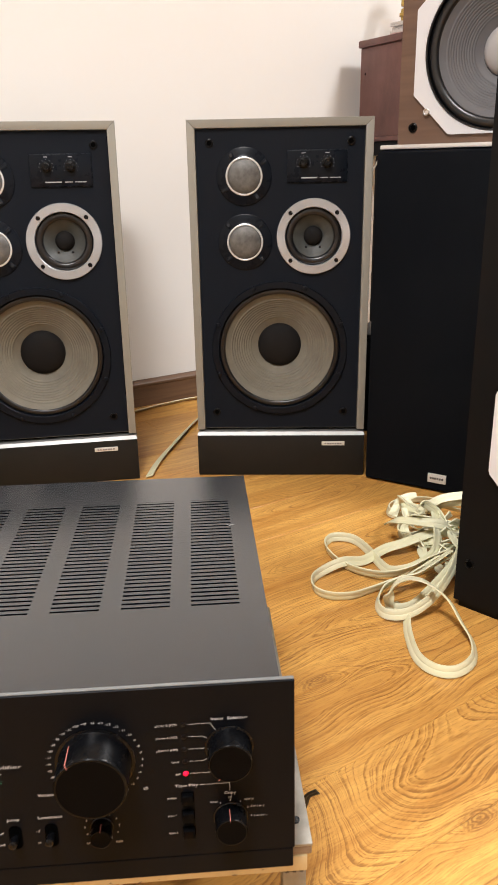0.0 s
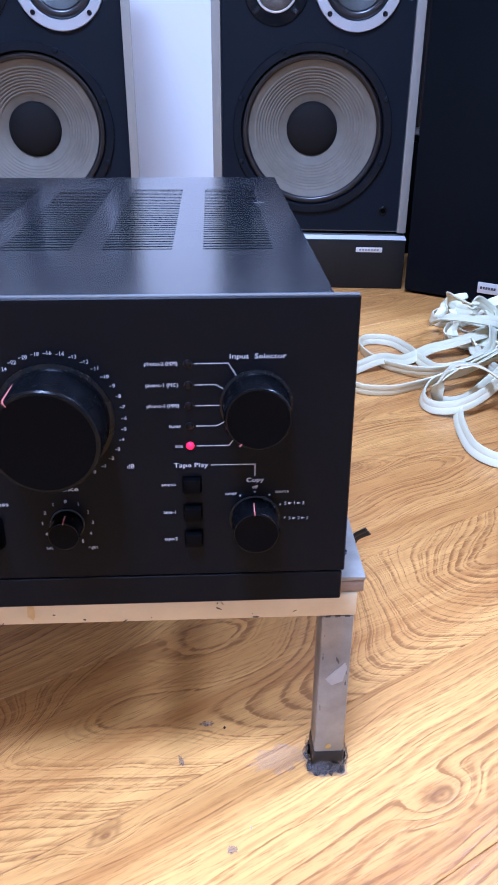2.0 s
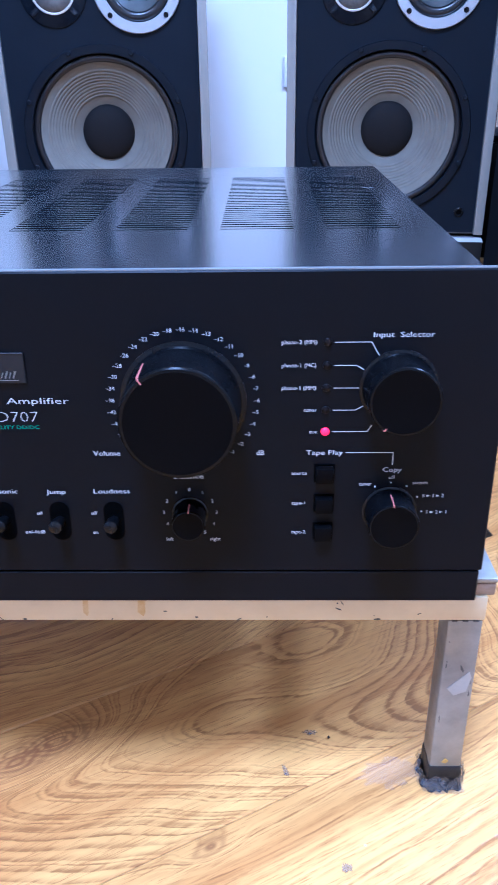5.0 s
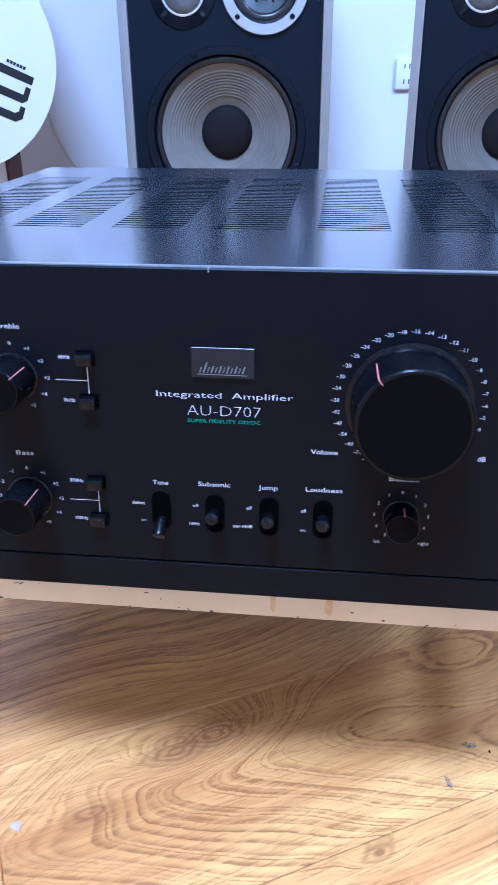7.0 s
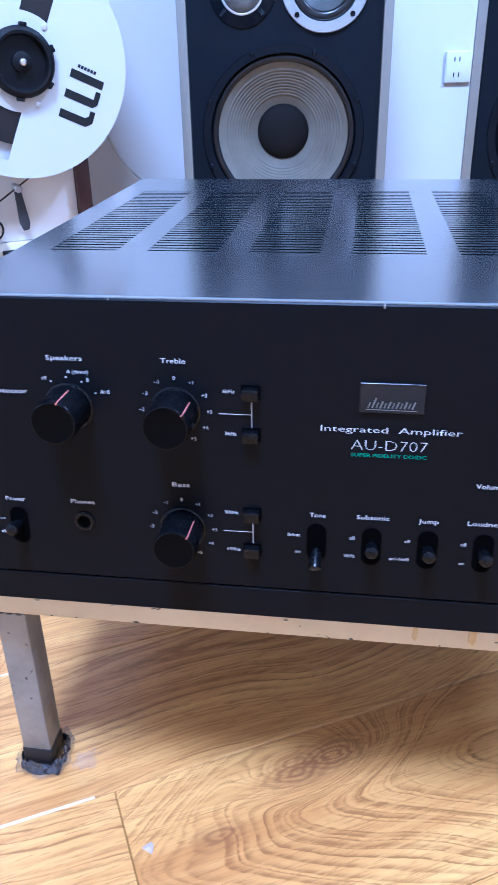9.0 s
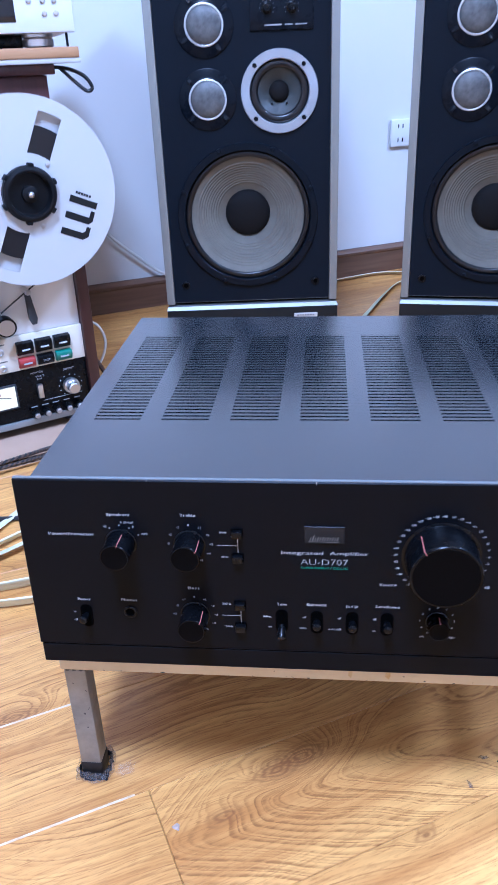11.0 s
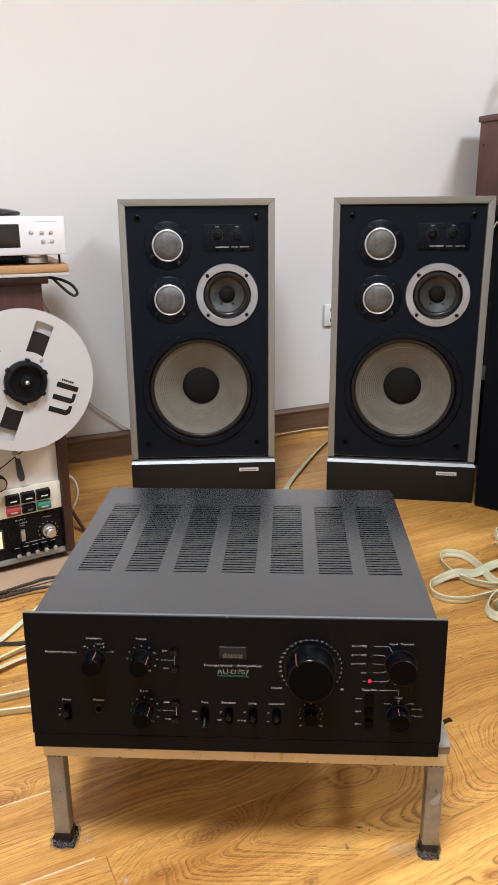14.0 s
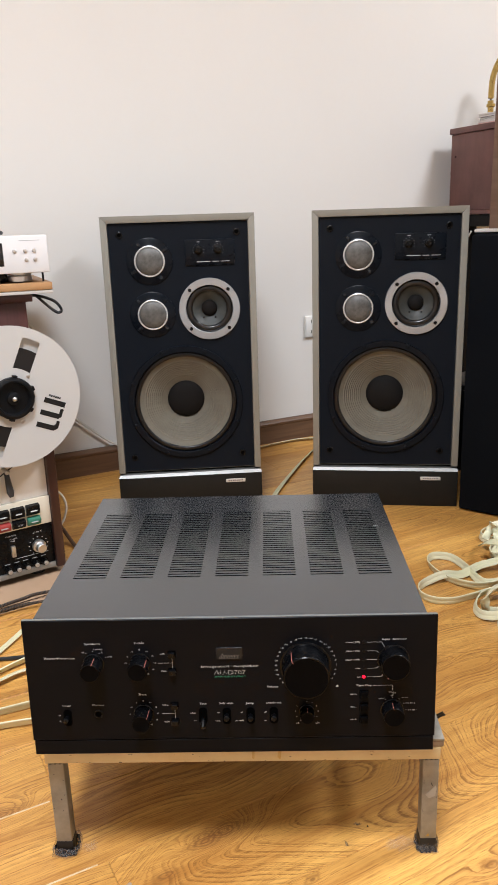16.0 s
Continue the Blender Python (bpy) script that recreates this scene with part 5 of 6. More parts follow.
    part("spindle", lathe([(0.05, 0.0), (0.05, 0.012), (0.02, 0.014), (0.02, 0.036), (0, 0.036)], 32), BLACK, up, at=pose(0, 0, z(0.400)))
    return t


def prism_key(x, w, z0, z1):
    """A key with a sloping front."""
    bm = bmesh.new()
    prof = [(-0.006, z0), (-0.0125, z0 + 0.001), (-0.0165, z0 + (z1 - z0) * 0.55), (-0.0150, z1 - 0.002), (-0.006, z1)]
    ends = [[bm.verts.new((xx, y, zz)) for y, zz in prof] for xx in (x, x + w)]
    n = len(prof)
    for k in range(n):
        m = (k + 1) % n
        bm.faces.new((ends[0][k], ends[0][m], ends[1][m], ends[1][k]))
    bm.faces.new(ends[0][::-1])
    bm.faces.new(ends[1])
    bmesh.ops.recalc_face_normals(bm, faces=bm.faces)
    bmesh.ops.bevel(bm, geom=list(bm.edges), offset=0.0008, segments=1, affect="EDGES")
    return bm


reel_deck()


def tape_reel():
    """Ten-inch metal reel with two windows, tape behind them and a black hub adapter; -y to the front."""
    t = thing("tape_reel", pose(-0.4585, 0.728, 0.400, 0, 0, 36) @ pose(0, -0.036, 0), "white metal tape reel with windows and black hub adapter", "tape reel")
    R, r0, r1 = 0.1335, 0.056, 0.1145

    def flange(y0, y1, steps=96):
        """A disc with two window openings."""
        bm = bmesh.new()
        rad = [0.030, r0, r1, R]
        grid = {}
        sides = (15.0, 18.0, 8.8, 7.0)     # half the opening in degrees at each radius

        def bend(s, i):
            d = (s * 360 + 90) % 180 - 90
            near = math.copysign(min(abs(d), 15) * sides[i] / 15 + max(abs(d) - 15, 0) * (90 - sides[i]) / 75, d)
            return (s * 360 - d + near) / 360

        for side, y in enumerate((y0, y1)):
            for i, r in enumerate(rad):
                for k in range(steps):
                    a = 2 * math.pi * bend(k / steps, i)
                    grid[side, i, k] = bm.verts.new((r * math.sin(a), y, r * math.cos(a)))

        def window(k):
            a = (k + 0.5) / steps * 360
            return abs((a + 90) % 180 - 90) < 15

        for k in range(steps):
            n = (k + 1) % steps
            for i in range(3):
                if i == 1 and window(k):
                    for j in (1, 2):
                        bm.faces.new((grid[0, j, k], grid[0, j, n], grid[1, j, n], grid[1, j, k]))
                    continue
                bm.faces.new((grid[0, i, k], grid[0, i, n], grid[0, i + 1, n], grid[0, i + 1, k]))
                bm.faces.new((grid[1, i, n], grid[1, i, k], grid[1, i + 1, k], grid[1, i + 1, n]))
            for i in (0, 3):
                bm.faces.new((grid[0, i, k], grid[0, i, n], grid[1, i, n], grid[1, i, k]))
            if window(k) != window(n):
                bm.faces.new((grid[0, 1, n], grid[0, 2, n], grid[1, 2, n], grid[1, 1, n]))
        bmesh.ops.recalc_face_normals(bm, faces=bm.faces)
        return bm

    fr = part("front_flange", flange(-0.0095, -0.0082), REEL, t, "white metal flange with printed mark", at=pose(0, 0, 0, 0, 25, 0))
    part("back_flange", flange(-0.0002, 0.0010), REEL, t, at=pose(0, 0, 0, 0, 115, 0))
    part("tape_pack", lathe([(0.030, 0.0075), (0.094, 0.0075), (0.0945, 0.0070), (0.0945, 0.0012), (0.030, 0.0012)], 72), TAPE, t, "brown magnetic tape wound on the reel")
    hub = part("hub_adapter", lathe([(0.0395, 0.0096), (0.0395, 0.019), (0.0375, 0.022), (0.034, 0.0235), (0.031, 0.023), (0.029, 0.013), (0.012, 0.013), (0.0115, 0.020), (0.006, 0.0225), (0, 0.0225)], 56), HUB, t, "black plastic hub adapter")
    for k in range(6):
        part("hub_tooth", box(-0.0042, 0.0042, -0.0205, -0.0096, 0.038, 0.0432, 0.001), HUB, hub, at=pose(0, 0, 0, 0, 10 + 60 * k, 0))
    part("hub_pin", lathe([(0.0045, 0.0225), (0.004, 0.0265), (0.002, 0.0285), (0, 0.0287)], 16), SILVER, hub)
    for k in range(3):
        part("flange_screw", lathe([(0.0036, 0.0095), (0.0034, 0.0106), (0, 0.0112)], 14), SILVER, fr, at=pose(0, 0, 0, 0, 18 + 120 * k, 0) @ pose(0, 0, 0.050))
    # printed mark: three thick bars, two of them hooked, and a small row above; twice
    for spin in (0, 180):
        m = pose(0, -0.0099, 0, 0, spin - 1, 0)

        def bar(pts):
            bm = bmesh.new()
            bm.faces.new([bm.verts.new((x, 0, zz)) for x, zz in pts])
            part("printed_bar", bm, PRINT, fr, at=m @ pose(0, 0, 0))
        bar([(0.060, 0.0185), (0.104, 0.0185), (0.104, 0.0085), (0.060, 0.0085)])
        bar([(0.060, -0.0060), (0.097, -0.0060), (0.097, 0.0045), (0.104, 0.0045), (0.104, -0.0105), (0.0985, -0.0160), (0.060, -0.0160)])
        bar([(0.060, -0.0305), (0.093, -0.0305), (0.097, -0.0270), (0.097, -0.0200), (0.104, -0.0200), (0.104, -0.0340), (0.0965, -0.0405), (0.060, -0.0405)])
        for k in range(6):
            bar([(0.0665 + 0.0042 * k, 0.0260), (0.0698 + 0.0042 * k, 0.0260), (0.0698 + 0.0042 * k, 0.0222), (0.0665 + 0.0042 * k, 0.0222)])
    return t


tape_reel()


def cardboard_sheet():
    """Two layers of corrugated cardboard under the deck, with a fluted cut edge."""
    for k, (x0, y0, x1, y1, turn) in enumerate(((-0.46, -0.098, 0.10, 0.30, 30.0), (-0.47, -0.088, 0.085, 0.30, 31.5))):
        t = thing("cardboard_sheet", pose(-0.4545, 0.731, 0.0045 * k + 0.0002, 0, 0, turn + 4), "brown corrugated cardboard sheet under the tape deck", "cardboard", "cardboard sheets")
        part("lower_liner", box(x0, x1, y0, y1, 0.0, 0.0007), CARDBOARD, t)
        part("upper_liner", box(x0, x1, y0, y1, 0.0036, 0.0043), CARDBOARD, t)
        bm = bmesh.new()
        n = 150
        verts = []
        for i in range(n + 1):
            x = x0 + (x1 - x0) * i / n
            zz = 0.00215 + 0.0013 * math.sin(i * 1.57)
            verts.append((bm.verts.new((x, y0 + 0.0005, zz)), bm.verts.new((x, y1 - 0.002, zz))))
        for a, c in zip(verts, verts[1:]):
            bm.faces.new((a[0], c[0], c[1], a[1]))
        part("flute", bm, FLUTE, t)


cardboard_sheet()


# ---- disc player on its shelf ----
SHELF = pose(-0.413, 0.968, 0.0, 0, 0, 24)


def wooden_stand():
    t = thing("wooden_stand", SHELF, "dark red-brown wooden stand behind the tape deck", "stand")
    part("column", box(-0.40, -0.055, 0.03, 0.27, 0.0, 0.5515, 0.002), MAHOGANY, t)
    part("cap_board", box(-0.42, -0.042, 0.012, 0.30, 0.552, 0.5685, 0.002), MAHOGANY, t)


wooden_stand()


def shelf_board():
    t = thing("glass_plate", SHELF, "frosted glass plate under the beech board", "glass plate")
    part("plate", box(-0.44, 0.001, -0.002, 0.30, 0.5687, 0.5765, 0.001), BADGE_LIGHT, t)
    t = thing("shelf_board", SHELF, "light beech board carrying the disc player", "shelf")
    part("board", box(-0.46, 0.0, -0.004, 0.30, 0.5767, 0.5925, 0.0015), BEECH, t)


shelf_board()


def disc_player():
    t = thing("disc_player", SHELF @ pose(0, 0, 0.5927), "white disc player with dark display and round buttons", "disc player")
    part("case", box(-0.435, -0.004, 0.004, 0.27, 0.0225, 0.0955, 0.003), PLAYER, t)
    fr = part("front_panel", box(-0.437, -0.002, -0.006, 0.0035, 0.0205, 0.0975, 0.003), PLAYER, t)
    part("display", box(-0.30, -0.094, -0.0066, -0.0050, 0.036, 0.083, 0.0008), GLASS_DARK, fr, "dark display window")
    for x, zz in ((-0.071, 0.066), (-0.049, 0.066), (-0.031, 0.066), (-0.048, 0.048), (-0.030, 0.048)):
        part("button", lathe([(0.0042, 0.0), (0.0042, 0.0018), (0.003, 0.0028), (0, 0.003)], 18), SILVER, fr, at=pose(x, -0.006, zz))
    part("printed_bar", box(-0.060, -0.018, -0.0064, -0.0056, 0.0865, 0.0875), INK_DIM, fr)
    for x in (-0.395, -0.060):
        part("foot", lathe([(0, 0), (0.026, 0), (0.026, 0.004), (0.023, 0.006), (0.026, 0.008), (0.026, 0.018), (0.02, 0.0203), (0, 0.0203)], 36), SILVER, t, "turned metal foot", at=pose(x, 0.045, 0.0205, 90))
    part("post", lathe([(0, 0), (0.0022, 0), (0.0022, 0.022), (0, 0.022)], 12), BLACK, t, at=pose(-0.0145, 0.02, 0.0225, 90))
    part("base_tray", box(-0.40, -0.085, 0.05, 0.25, 0.0, 0.0202, 0.002), BLACK, t)


disc_player()

# loose leads on and behind the player
def lead(name, points, radius, mat, label, m=Matrix.Identity(4)):
    t = part(name, tube(points, radius), mat)
    t.matrix_world = m
    return tagged(t, label, "cable")


lead("black_lead", [(-0.30, 0.05, 0.697), (-0.20, 0.03, 0.704), (-0.13, 0.05, 0.7035), (-0.085, 0.07, 0.696), (-0.12, 0.12, 0.6945), (-0.22, 0.14, 0.6945)], 0.0035, BLACK_CABLE, "black power lead coiled on the disc player", SHELF)
lead("black_lead", [(-0.28, 0.09, 0.6945), (-0.18, 0.06, 0.699), (-0.11, 0.09, 0.6990), (-0.16, 0.16, 0.6945)], 0.003, BLACK_CABLE, "black power lead coiled on the disc player", SHELF)
lead("black_lead_end", [(-0.66, 0.93, 0.74), (-0.60, 0.94, 0.752), (-0.565, 0.95, 0.758), (-0.542, 0.95, 0.763)], 0.0055, BLACK_CABLE, "thick black lead end above the disc player")
lead("black_loop", [(-0.05, 0.05, 0.5640), (-0.02, 0.03, 0.560), (0.006, 0.02, 0.548), (0.018, 0.02, 0.530), (0.010, 0.022, 0.524), (-0.006, 0.025, 0.536), (-0.03, 0.04, 0.5610)], 0.0032, BLACK_CABLE, "black lead looped under the shelf", SHELF)
lead("white_wall_lead", [(-0.66, 1.335, 0.60), (-0.613, 1.359, 0.494), (-0.581, 1.377, 0.41), (-0.565, 1.385, 0.301), (-0.554, 1.391, 0.256), (-0.527, 1.406, 0.198), (-0.464, 1.44, 0.131), (-0.413, 1.468, 0.085), (-0.34, 1.50, 0.05)], 0.0038, WHITE_CABLE, "white lead hanging along the wall")
lead("white_deck_lead", [(-0.49, 0.98, 0.12), (-0.452, 0.99, 0.105), (-0.438, 0.99, 0.07), (-0.45, 0.98, 0.03), (-0.48, 0.96, 0.0045)], 0.0028, WHITE_CABLE, "white lead behind the tape deck")
lead("brown_deck_lead", [(-0.47, 0.99, 0.045), (-0.435, 0.95, 0.02), (-0.405, 0.91, 0.0055), (-0.38, 0.88, 0.0055)], 0.0045, BROWN_CABLE, "brown lead behind the tape deck")


def flat_cable(points, tilts, label, width=0.0162, closed=False, mat=None):
    ob = part("flat_cable", ribbon(points, width, 0.0029, tilts, closed=closed), mat or CREAM)
    return tagged(ob, label, "cable", "flat cream cables")


PILE = "cream flat cable in a loose tangle on the floor"
# wide loops that reach out over the floor
flat_cable([(0.665, 0.834, 0.05), (0.612, 0.866, 0.03), (0.587, 0.892, 0.006), (0.549, 0.881, 0.001), (0.52, 0.893, 0.001), (0.519, 0.921, 0.001), (0.548, 0.950, 0.001), (0.58, 0.955, 0.001), (0.612, 0.925, 0.01), (0.616, 0.877, 0.02), (0.66, 0.836, 0.02)], (60, 70, 78, 80, 78, 75, 70, 60, 50, 40), PILE)
flat_cable([(0.67, 0.841, 0.06), (0.605, 0.85, 0.05), (0.575, 0.857, 0.03), (0.545, 0.858, 0.012), (0.52, 0.835, 0.004), (0.512, 0.808, 0.001), (0.532, 0.797, 0.002), (0.558, 0.798, 0.012), (0.585, 0.769, 0.03), (0.64, 0.771, 0.04)], (30, 45, 60, 75, 78, 74, 70, 50, 30), PILE)
flat_cable([(0.575, 0.82, 0.05), (0.565, 0.775, 0.045), (0.552, 0.723, 0.036), (0.535, 0.688, 0.024), (0.499, 0.668, 0.012), (0.464, 0.672, 0.004), (0.451, 0.699, 0.002), (0.44, 0.759, 0.001), (0.422, 0.799, 0.001), (0.39, 0.807, 0.001), (0.373, 0.783, 0.001), (0.375, 0.745, 0.001), (0.392, 0.704, 0.001), (0.421, 0.671, 0.004), (0.452, 0.655, 0.008), (0.486, 0.655, 0.016), (0.525, 0.673, 0.026), (0.59, 0.70, 0.035)], (20, 40, 60, 70, 70, 74, 78, 76, 72, 70, 66, 50, 30), PILE)
flat_cable([(0.60, 0.78, 0.03), (0.551, 0.76, 0.026), (0.5, 0.747, 0.016), (0.468, 0.741, 0.010), (0.426, 0.717, 0.002), (0.387, 0.7, 0.010), (0.349, 0.686, 0.001), (0.331, 0.661, 0.001), (0.331, 0.63, 0.001), (0.351, 0.611, 0.001), (0.383, 0.608, 0.001), (0.415, 0.621, 0.001), (0.451, 0.632, 0.006), (0.488, 0.631, 0.018), (0.53, 0.644, 0.03), (0.60, 0.68, 0.04)], (25, 30, 35, 50, 70, 78, 76, 74, 70, 66, 50, 30), PILE)
flat_cable([(0.57, 0.66, 0.045), (0.542, 0.612, 0.036), (0.505, 0.565, 0.026), (0.473, 0.545, 0.014), (0.445, 0.54, 0.006), (0.422, 0.552, 0.002), (0.417, 0.58, 0.002), (0.434, 0.613, 0.008), (0.461, 0.624, 0.016), (0.491, 0.62, 0.03), (0.55, 0.65, 0.05)], (50, 70, 76, 72, 74, 78, 70, 60, 40, 30), PILE)
flat_cable([(0.575, 0.67, 0.035), (0.540, 0.622, 0.030), (0.500, 0.585, 0.018), (0.470, 0.565, 0.006), (0.447, 0.562, 0.002), (0.434, 0.574, 0.002), (0.440, 0.60, 0.006), (0.47, 0.62, 0.022), (0.53, 0.65, 0.04)], (40, 50, 64, 70, 74, 70, 50, 40), PILE)
flat_cable([(0.455, 0.585, 0.001), (0.436, 0.572, 0.006), (0.430, 0.563, 0.030), (0.438, 0.560, 0.052), (0.455, 0.556, 0.062), (0.480, 0.546, 0.058), (0.508, 0.530, 0.036), (0.522, 0.505, 0.010), (0.526, 0.47, 0.001), (0.512, 0.43, 0.001), (0.482, 0.408, 0.001), (0.455, 0.415, 0.001), (0.440, 0.445, 0.001), (0.443, 0.50, 0.001), (0.452, 0.54, 0.001)], (5, 5, 10, 10, 15, 30, 50, 60, 66, 64, 66, 60, 55), PILE)
# ends and short bends in the heap
flat_cable([(0.592, 0.90, 0.004), (0.588, 0.885, 0.016), (0.580, 0.868, 0.030), (0.586, 0.868, 0.040), (0.600, 0.875, 0.036)], (10, 20, 30, 20), PILE)
random.seed(21)
for k in range(17):
    cx, cy = 0.575 + random.uniform(-0.045, 0.03), 0.765 + random.uniform(-0.11, 0.08)
    h = random.uniform(0.004, 0.055)
    a0, spin = random.uniform(0, 6.3), random.choice((-1, 1))
    rx, ry = random.uniform(0.02, 0.06), random.uniform(0.02, 0.05)
    turn = random.uniform(0, 3.1)
    pts = []
    for s in range(random.choice((4, 5, 6, 7))):
        a = a0 + spin * s * random.uniform(0.6, 1.0)
        x, y = rx * math.cos(a), ry * math.sin(a)
        pts.append((cx + x * math.cos(turn) - y * math.sin(turn), cy + x * math.sin(turn) + y * math.cos(turn), max(0.002, h + 0.018 * math.sin(a * 1.3 + k))))
    flat_cable(pts, [random.uniform(0, 85) for _ in range(4)], PILE)

# cables at the other side of the amplifier
SIDE = "cream flat cable running over the floor beside the amplifier"
flat_cable([(-0.72, 0.10, 0.001), (-0.55, 0.24, 0.001), (-0.465, 0.36, 0.001), (-0.438, 0.43, 0.001), (-0.415, 0.506, 0.001), (-0.388, 0.594, 0.001), (-0.33, 0.66, 0.001), (-0.25, 0.70, 0.001)], (20, 25, 15, 20, 30), SIDE, 0.0145)
lead("black_floor_lead", [(-0.50, 0.43, 0.004), (-0.417, 0.439, 0.004), (-0.399, 0.441, 0.004), (-0.33, 0.45, 0.004), (-0.20, 0.455, 0.004)], 0.0035, BLACK_CABLE, "black lead on the floor beside the amplifier")
flat_cable([(-0.80, 0.02, 0.001), (-0.60, 0.22, 0.001), (-0.45, 0.345, 0.001), (-0.37, 0.43, 0.001), (-0.30, 0.46, 0.001), (-0.18, 0.45, 0.001)], (20, 45, 60, 40), SIDE)
flat_cable([(-0.80, -0.02, 0.001), (-0.58, 0.20, 0.001), (-0.43, 0.33, 0.004), (-0.36, 0.40, 0.004), (-0.28, 0.40, 0.002), (-0.16, 0.38, 0.001)], (20, 30, 20, 25), SIDE)
flat_cable([(-0.80, 0.16, 0.001), (-0.55, 0.235, 0.001), (-0.40, 0.275, 0.001), (-0.335, 0.30, 0.001), (-0.25, 0.34, 0.001), (-0.12, 0.36, 0.001)], (60, 70, 68, 60), SIDE)
flat_cable([(-0.80, 0.25, 0.001), (-0.55, 0.235, 0.006), (-0.40, 0.245, 0.001), (-0.32, 0.262, 0.001), (-0.23, 0.28, 0.001), (-0.12, 0.30, 0.001)], (60, 65, 60, 50), SIDE)


def twisted_lead(points, turns=44):
    """Two thin strands wound round each other."""
    t = thing("twisted_lead", Matrix.Identity(4), "dark brown twisted lead on the cardboard beside the amplifier", "cable", "twisted leads")
    line = spline(points, 40)
    for spin in (0.0, math.pi):
        strand = []
        for i, p in enumerate(line):
            d = (line[min(i + 1, len(line) - 1)] - line[max(i - 1, 0)]).normalized()
            side = d.cross(Vector((0, 0, 1))).normalized()
            a = spin + 2 * math.pi * turns * i / (len(line) - 1)
            strand.append(p + 0.0016 * (math.cos(a) * side + math.sin(a) * Vector((0, 0, 1))))
        part("strand", tube(strand, 0.0018, 6, 2), BLACK_CABLE if spin else TWIST, t)


twisted_lead([(-0.66, 0.435, 0.0125), (-0.56, 0.53, 0.0125), (-0.475, 0.609, 0.0125), (-0.441, 0.639, 0.0125), (-0.409, 0.663, 0.0125), (-0.30, 0.71, 0.0065)])
twisted_lead([(-0.66, 0.41, 0.0125), (-0.55, 0.52, 0.0125), (-0.469, 0.589, 0.0125), (-0.412, 0.622, 0.0125), (-0.30, 0.66, 0.0065)])
# speaker cable between the grey loudspeakers
flat_cable([(-0.25, 1.56, 0.001), (-0.05, 1.62, 0.001), (0.06, 1.69, 0.001), (0.16, 1.745, 0.001), (0.30, 1.74, 0.001)], (20, 35, 30), "cream flat cable on the floor behind the loudspeakers")
flat_cable([(0.045, 1.15, 0.001), (0.065, 1.25, 0.001), (0.115, 1.42, 0.001), (0.155, 1.54, 0.001), (0.20, 1.64, 0.001), (0.30, 1.72, 0.004)], (15, 30, 45, 30), "cream flat cable on the floor between the loudspeakers")
lead("grey_wall_lead", [(0.62, 1.52, 0.66), (0.585, 1.56, 0.56), (0.60, 1.58, 0.45), (0.575, 1.56, 0.36), (0.59, 1.52, 0.20), (0.60, 1.45, 0.02)], 0.0022, WHITE_CABLE, "thin grey lead hanging behind the loudspeaker")

# small litter on the floor
def speck(x, y, r, mat, label, name, seed):
    rnd = random.Random(seed)
    bm = bmesh.new()
    vs = [bm.verts.new((x + r * rnd.uniform(0.4, 1) * math.cos(a), y + r * rnd.uniform(0.4, 1) * math.sin(a), 0.0006 + rnd.uniform(0, 0.002))) for a in [k * math.pi / 4 for k in range(8)]]
    c = bm.verts.new((x, y, 0.003))
    for k in range(8):
        bm.faces.new((vs[k], vs[(k + 1) % 8], c))
    tagged(part(name, bm, mat), label, "litter")


speck(-0.119, -0.019, 0.005, SCRAP, "scrap of clear tape on the wooden floor", "tape_scrap", 1)
speck(0.154, 0.063, 0.0012, RUBBER, "dark crumb on the wooden floor", "crumb", 2)


def tape_smear(x, y, sx, sy, turn, seed, mat=None, label="greyish clear tape film stuck to the floor", name="tape_scrap"):
    """A thin wrinkled film stuck to the floor."""
    rnd = random.Random(seed)
    bm = bmesh.new()
    n = 9
    g = [[bm.verts.new((sx * (i / n - 0.5) * rnd.uniform(0.8, 1.1), sy * (j / n - 0.5) * rnd.uniform(0.7, 1.15), 0.0006 + rnd.uniform(0, 0.0016))) for j in range(n + 1)] for i in range(n + 1)]
    for i in range(n):
        for j in range(n):
            if (i + 0.5 - n / 2) ** 2 + (j + 0.5 - n / 2) ** 2 < (n / 2 * rnd.uniform(0.65, 1.05)) ** 2:
                bm.faces.new((g[i][j], g[i + 1][j], g[i + 1][j + 1], g[i][j + 1]))
    ob = part(name, bm, mat or SMEAR, at=pose(x, y, 0, 0, 0, turn))
    tagged(ob, label, "litter")


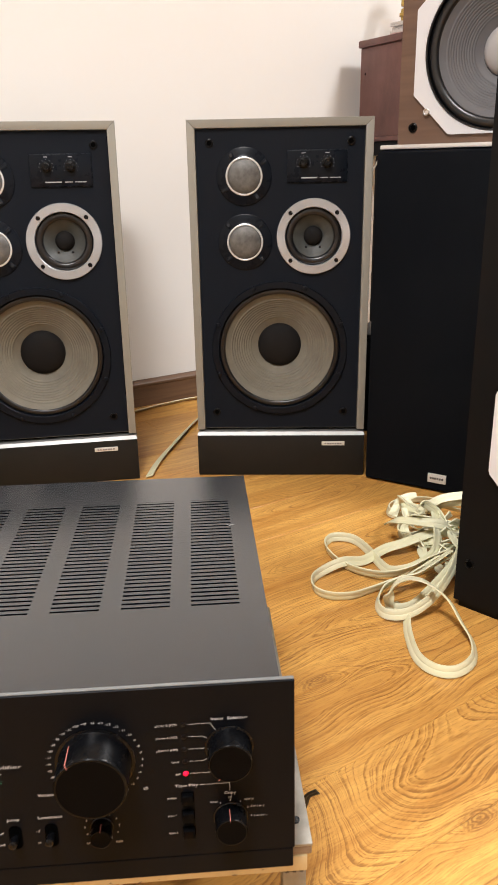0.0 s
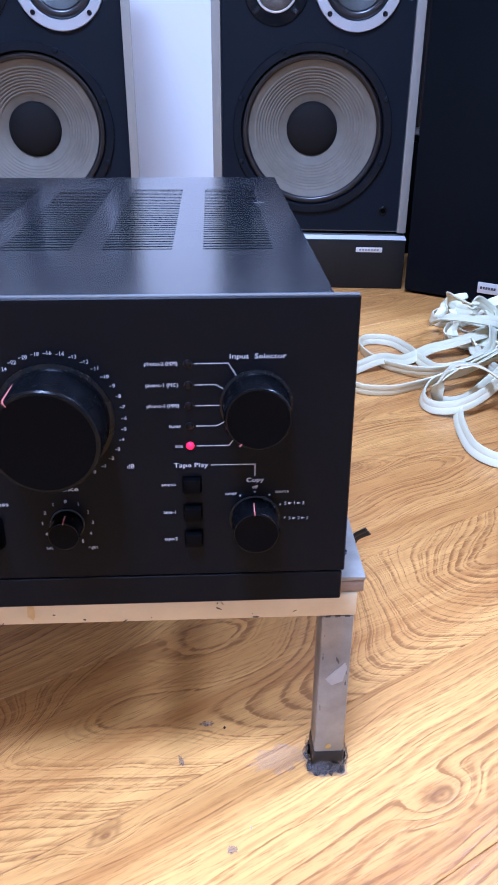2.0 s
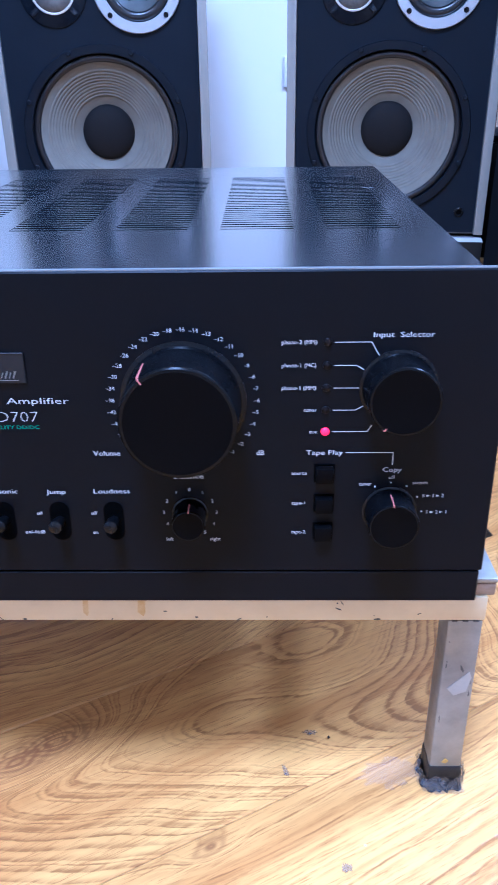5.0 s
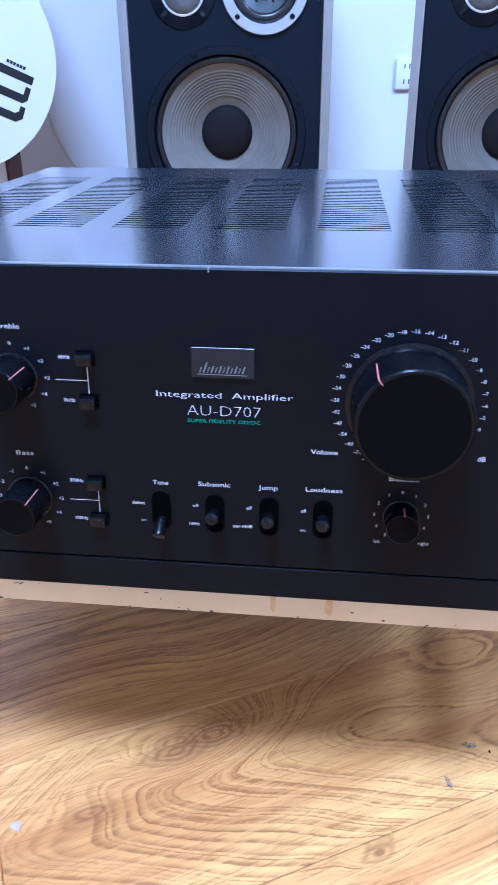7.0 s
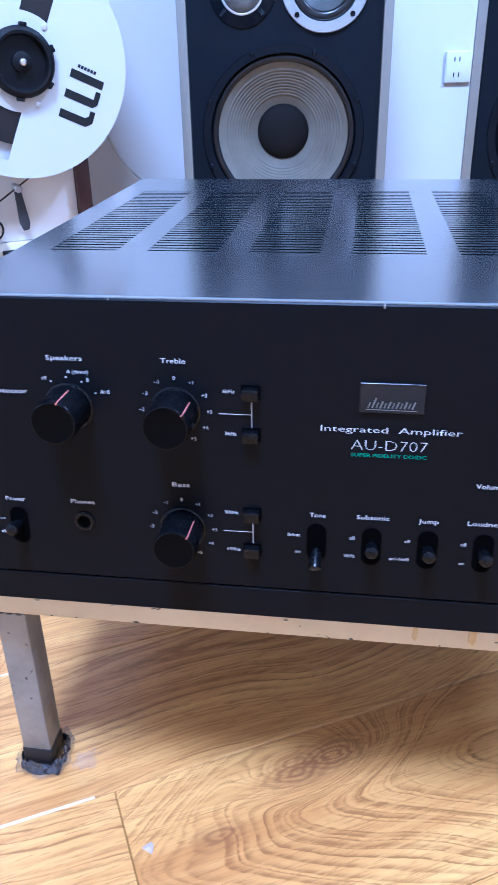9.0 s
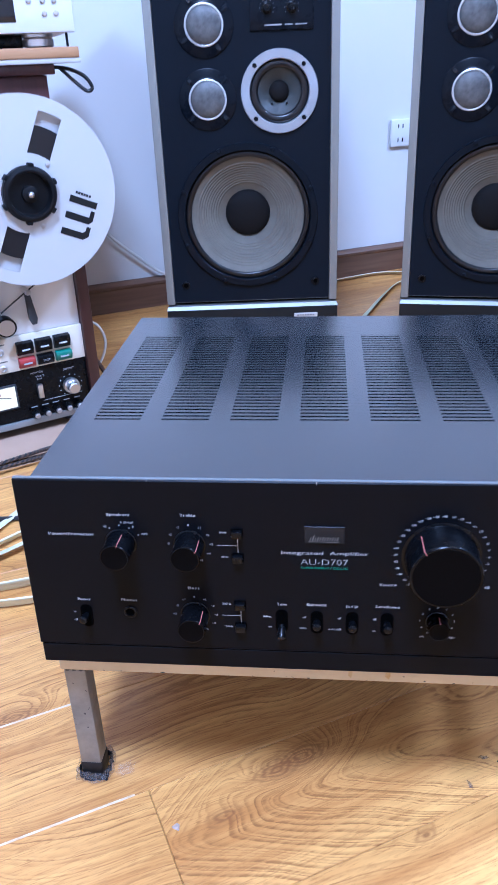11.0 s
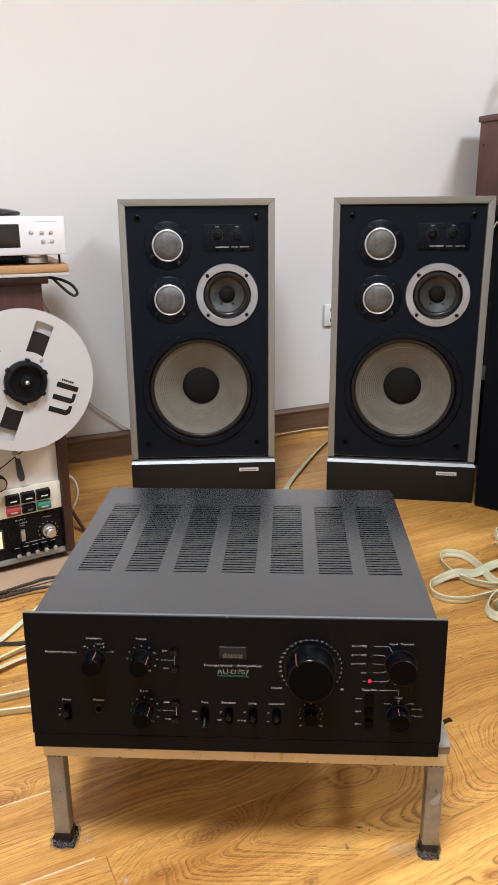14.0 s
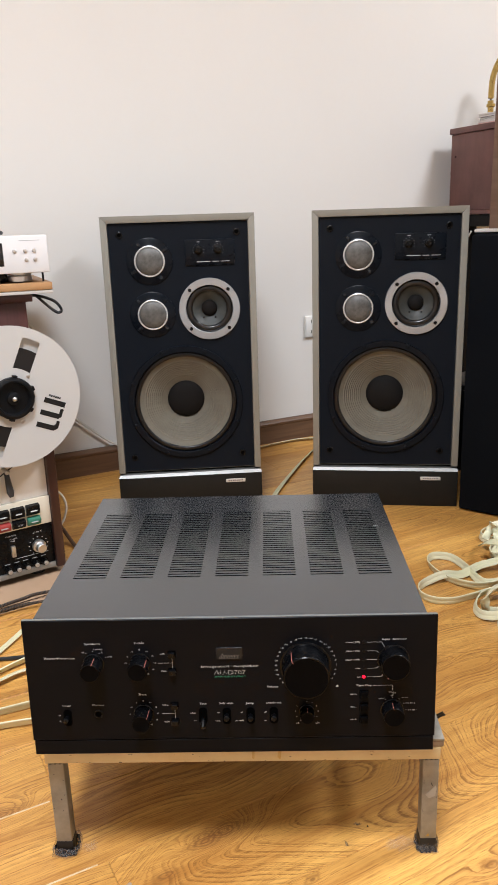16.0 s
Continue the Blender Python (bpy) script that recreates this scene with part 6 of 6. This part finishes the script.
tape_smear(0.188, 0.036, 0.040, 0.026, 20, 4)
tape_smear(-0.175, 0.036, 0.020, 0.016, 60, 5)
tape_smear(0.142, 0.067, 0.010, 0.004, 0, 11, GREY_DUST, "grey fleck of dirt on the wooden floor", "dirt_fleck")
tape_smear(0.126, 0.037, 0.004, 0.009, 20, 12, GREY_DUST, "grey fleck of dirt on the wooden floor", "dirt_fleck")
tape_smear(0.157, -0.025, 0.007, 0.006, 40, 13, GREY_DUST, "grey fleck of dirt on the wooden floor", "dirt_fleck")
speck(0.168, -0.012, 0.0014, SCRAP, "white crumb on the wooden floor", "crumb", 7)

# ---- floor ----
def floor():
    base = part("floor", box(WEST - 0.12, EAST + 0.12, SOUTH - 0.12, 0.12, -0.06, -0.008), JOINT)
    base.matrix_world = ROOM
    tagged(base, "honey oak laminate plank floor, slightly worn", "floor", kind="structure")
    width, length, gap = 0.128, 1.21, 0.0003
    # seams lie along the wall; v is the distance from the wall line
    first = 0.214 - 1.715 * math.cos(radians(WALL_TURN))
    plank = box(0, length - gap, 0, width - gap, -0.008, 0.0, 0.0007, 1)
    me = bpy.data.meshes.new("plank")
    plank.to_mesh(me)
    plank.free()
    me.materials.append(OAK)
    rnd = random.Random(11)
    rows = range(math.floor((SOUTH - first) / width), math.ceil((0 - first) / width))
    for r in rows:
        v = first + r * width
        u0 = -0.124 - 1.715 * math.sin(radians(WALL_TURN)) if r == -2 else -1.3 if r == -3 else -1.25 if r == -1 else rnd.uniform(0, length) - 2.0
        u = u0 - math.ceil((u0 - WEST) / length) * length
        while u < EAST:
            a, c = max(u, WEST + 0.004), min(u + length, EAST - 0.004)
            if c - a > 0.02:
                ob = new("plank", me)
                ob.parent = base
                ob.location = (a, v, 0)
                ob.scale = ((c - a) / length, 1, 1)
                ob.color = (0.074, 0.8, 0.1, 1.3) if r == -2 and a < -0.6 < c else (rnd.uniform(-0.06, 0.19), 0.0, rnd.uniform(0.5, 1.0), rnd.uniform(0.65, 0.95) if -5 < r < 1 else rnd.uniform(0.4, 0.7))
            u += length
    # thin pale strips paint the glint along two of the seams
    for v, u0, u1 in ((first, -1.55, -0.98), (first - width, -1.55, -0.955)):
        part("seam_glint", box(u0, u1, v - 0.0011, v + 0.0009, -0.002, 0.0004), SEAM, base, "pale glint painted along the seam between two planks")
    return base


floor()
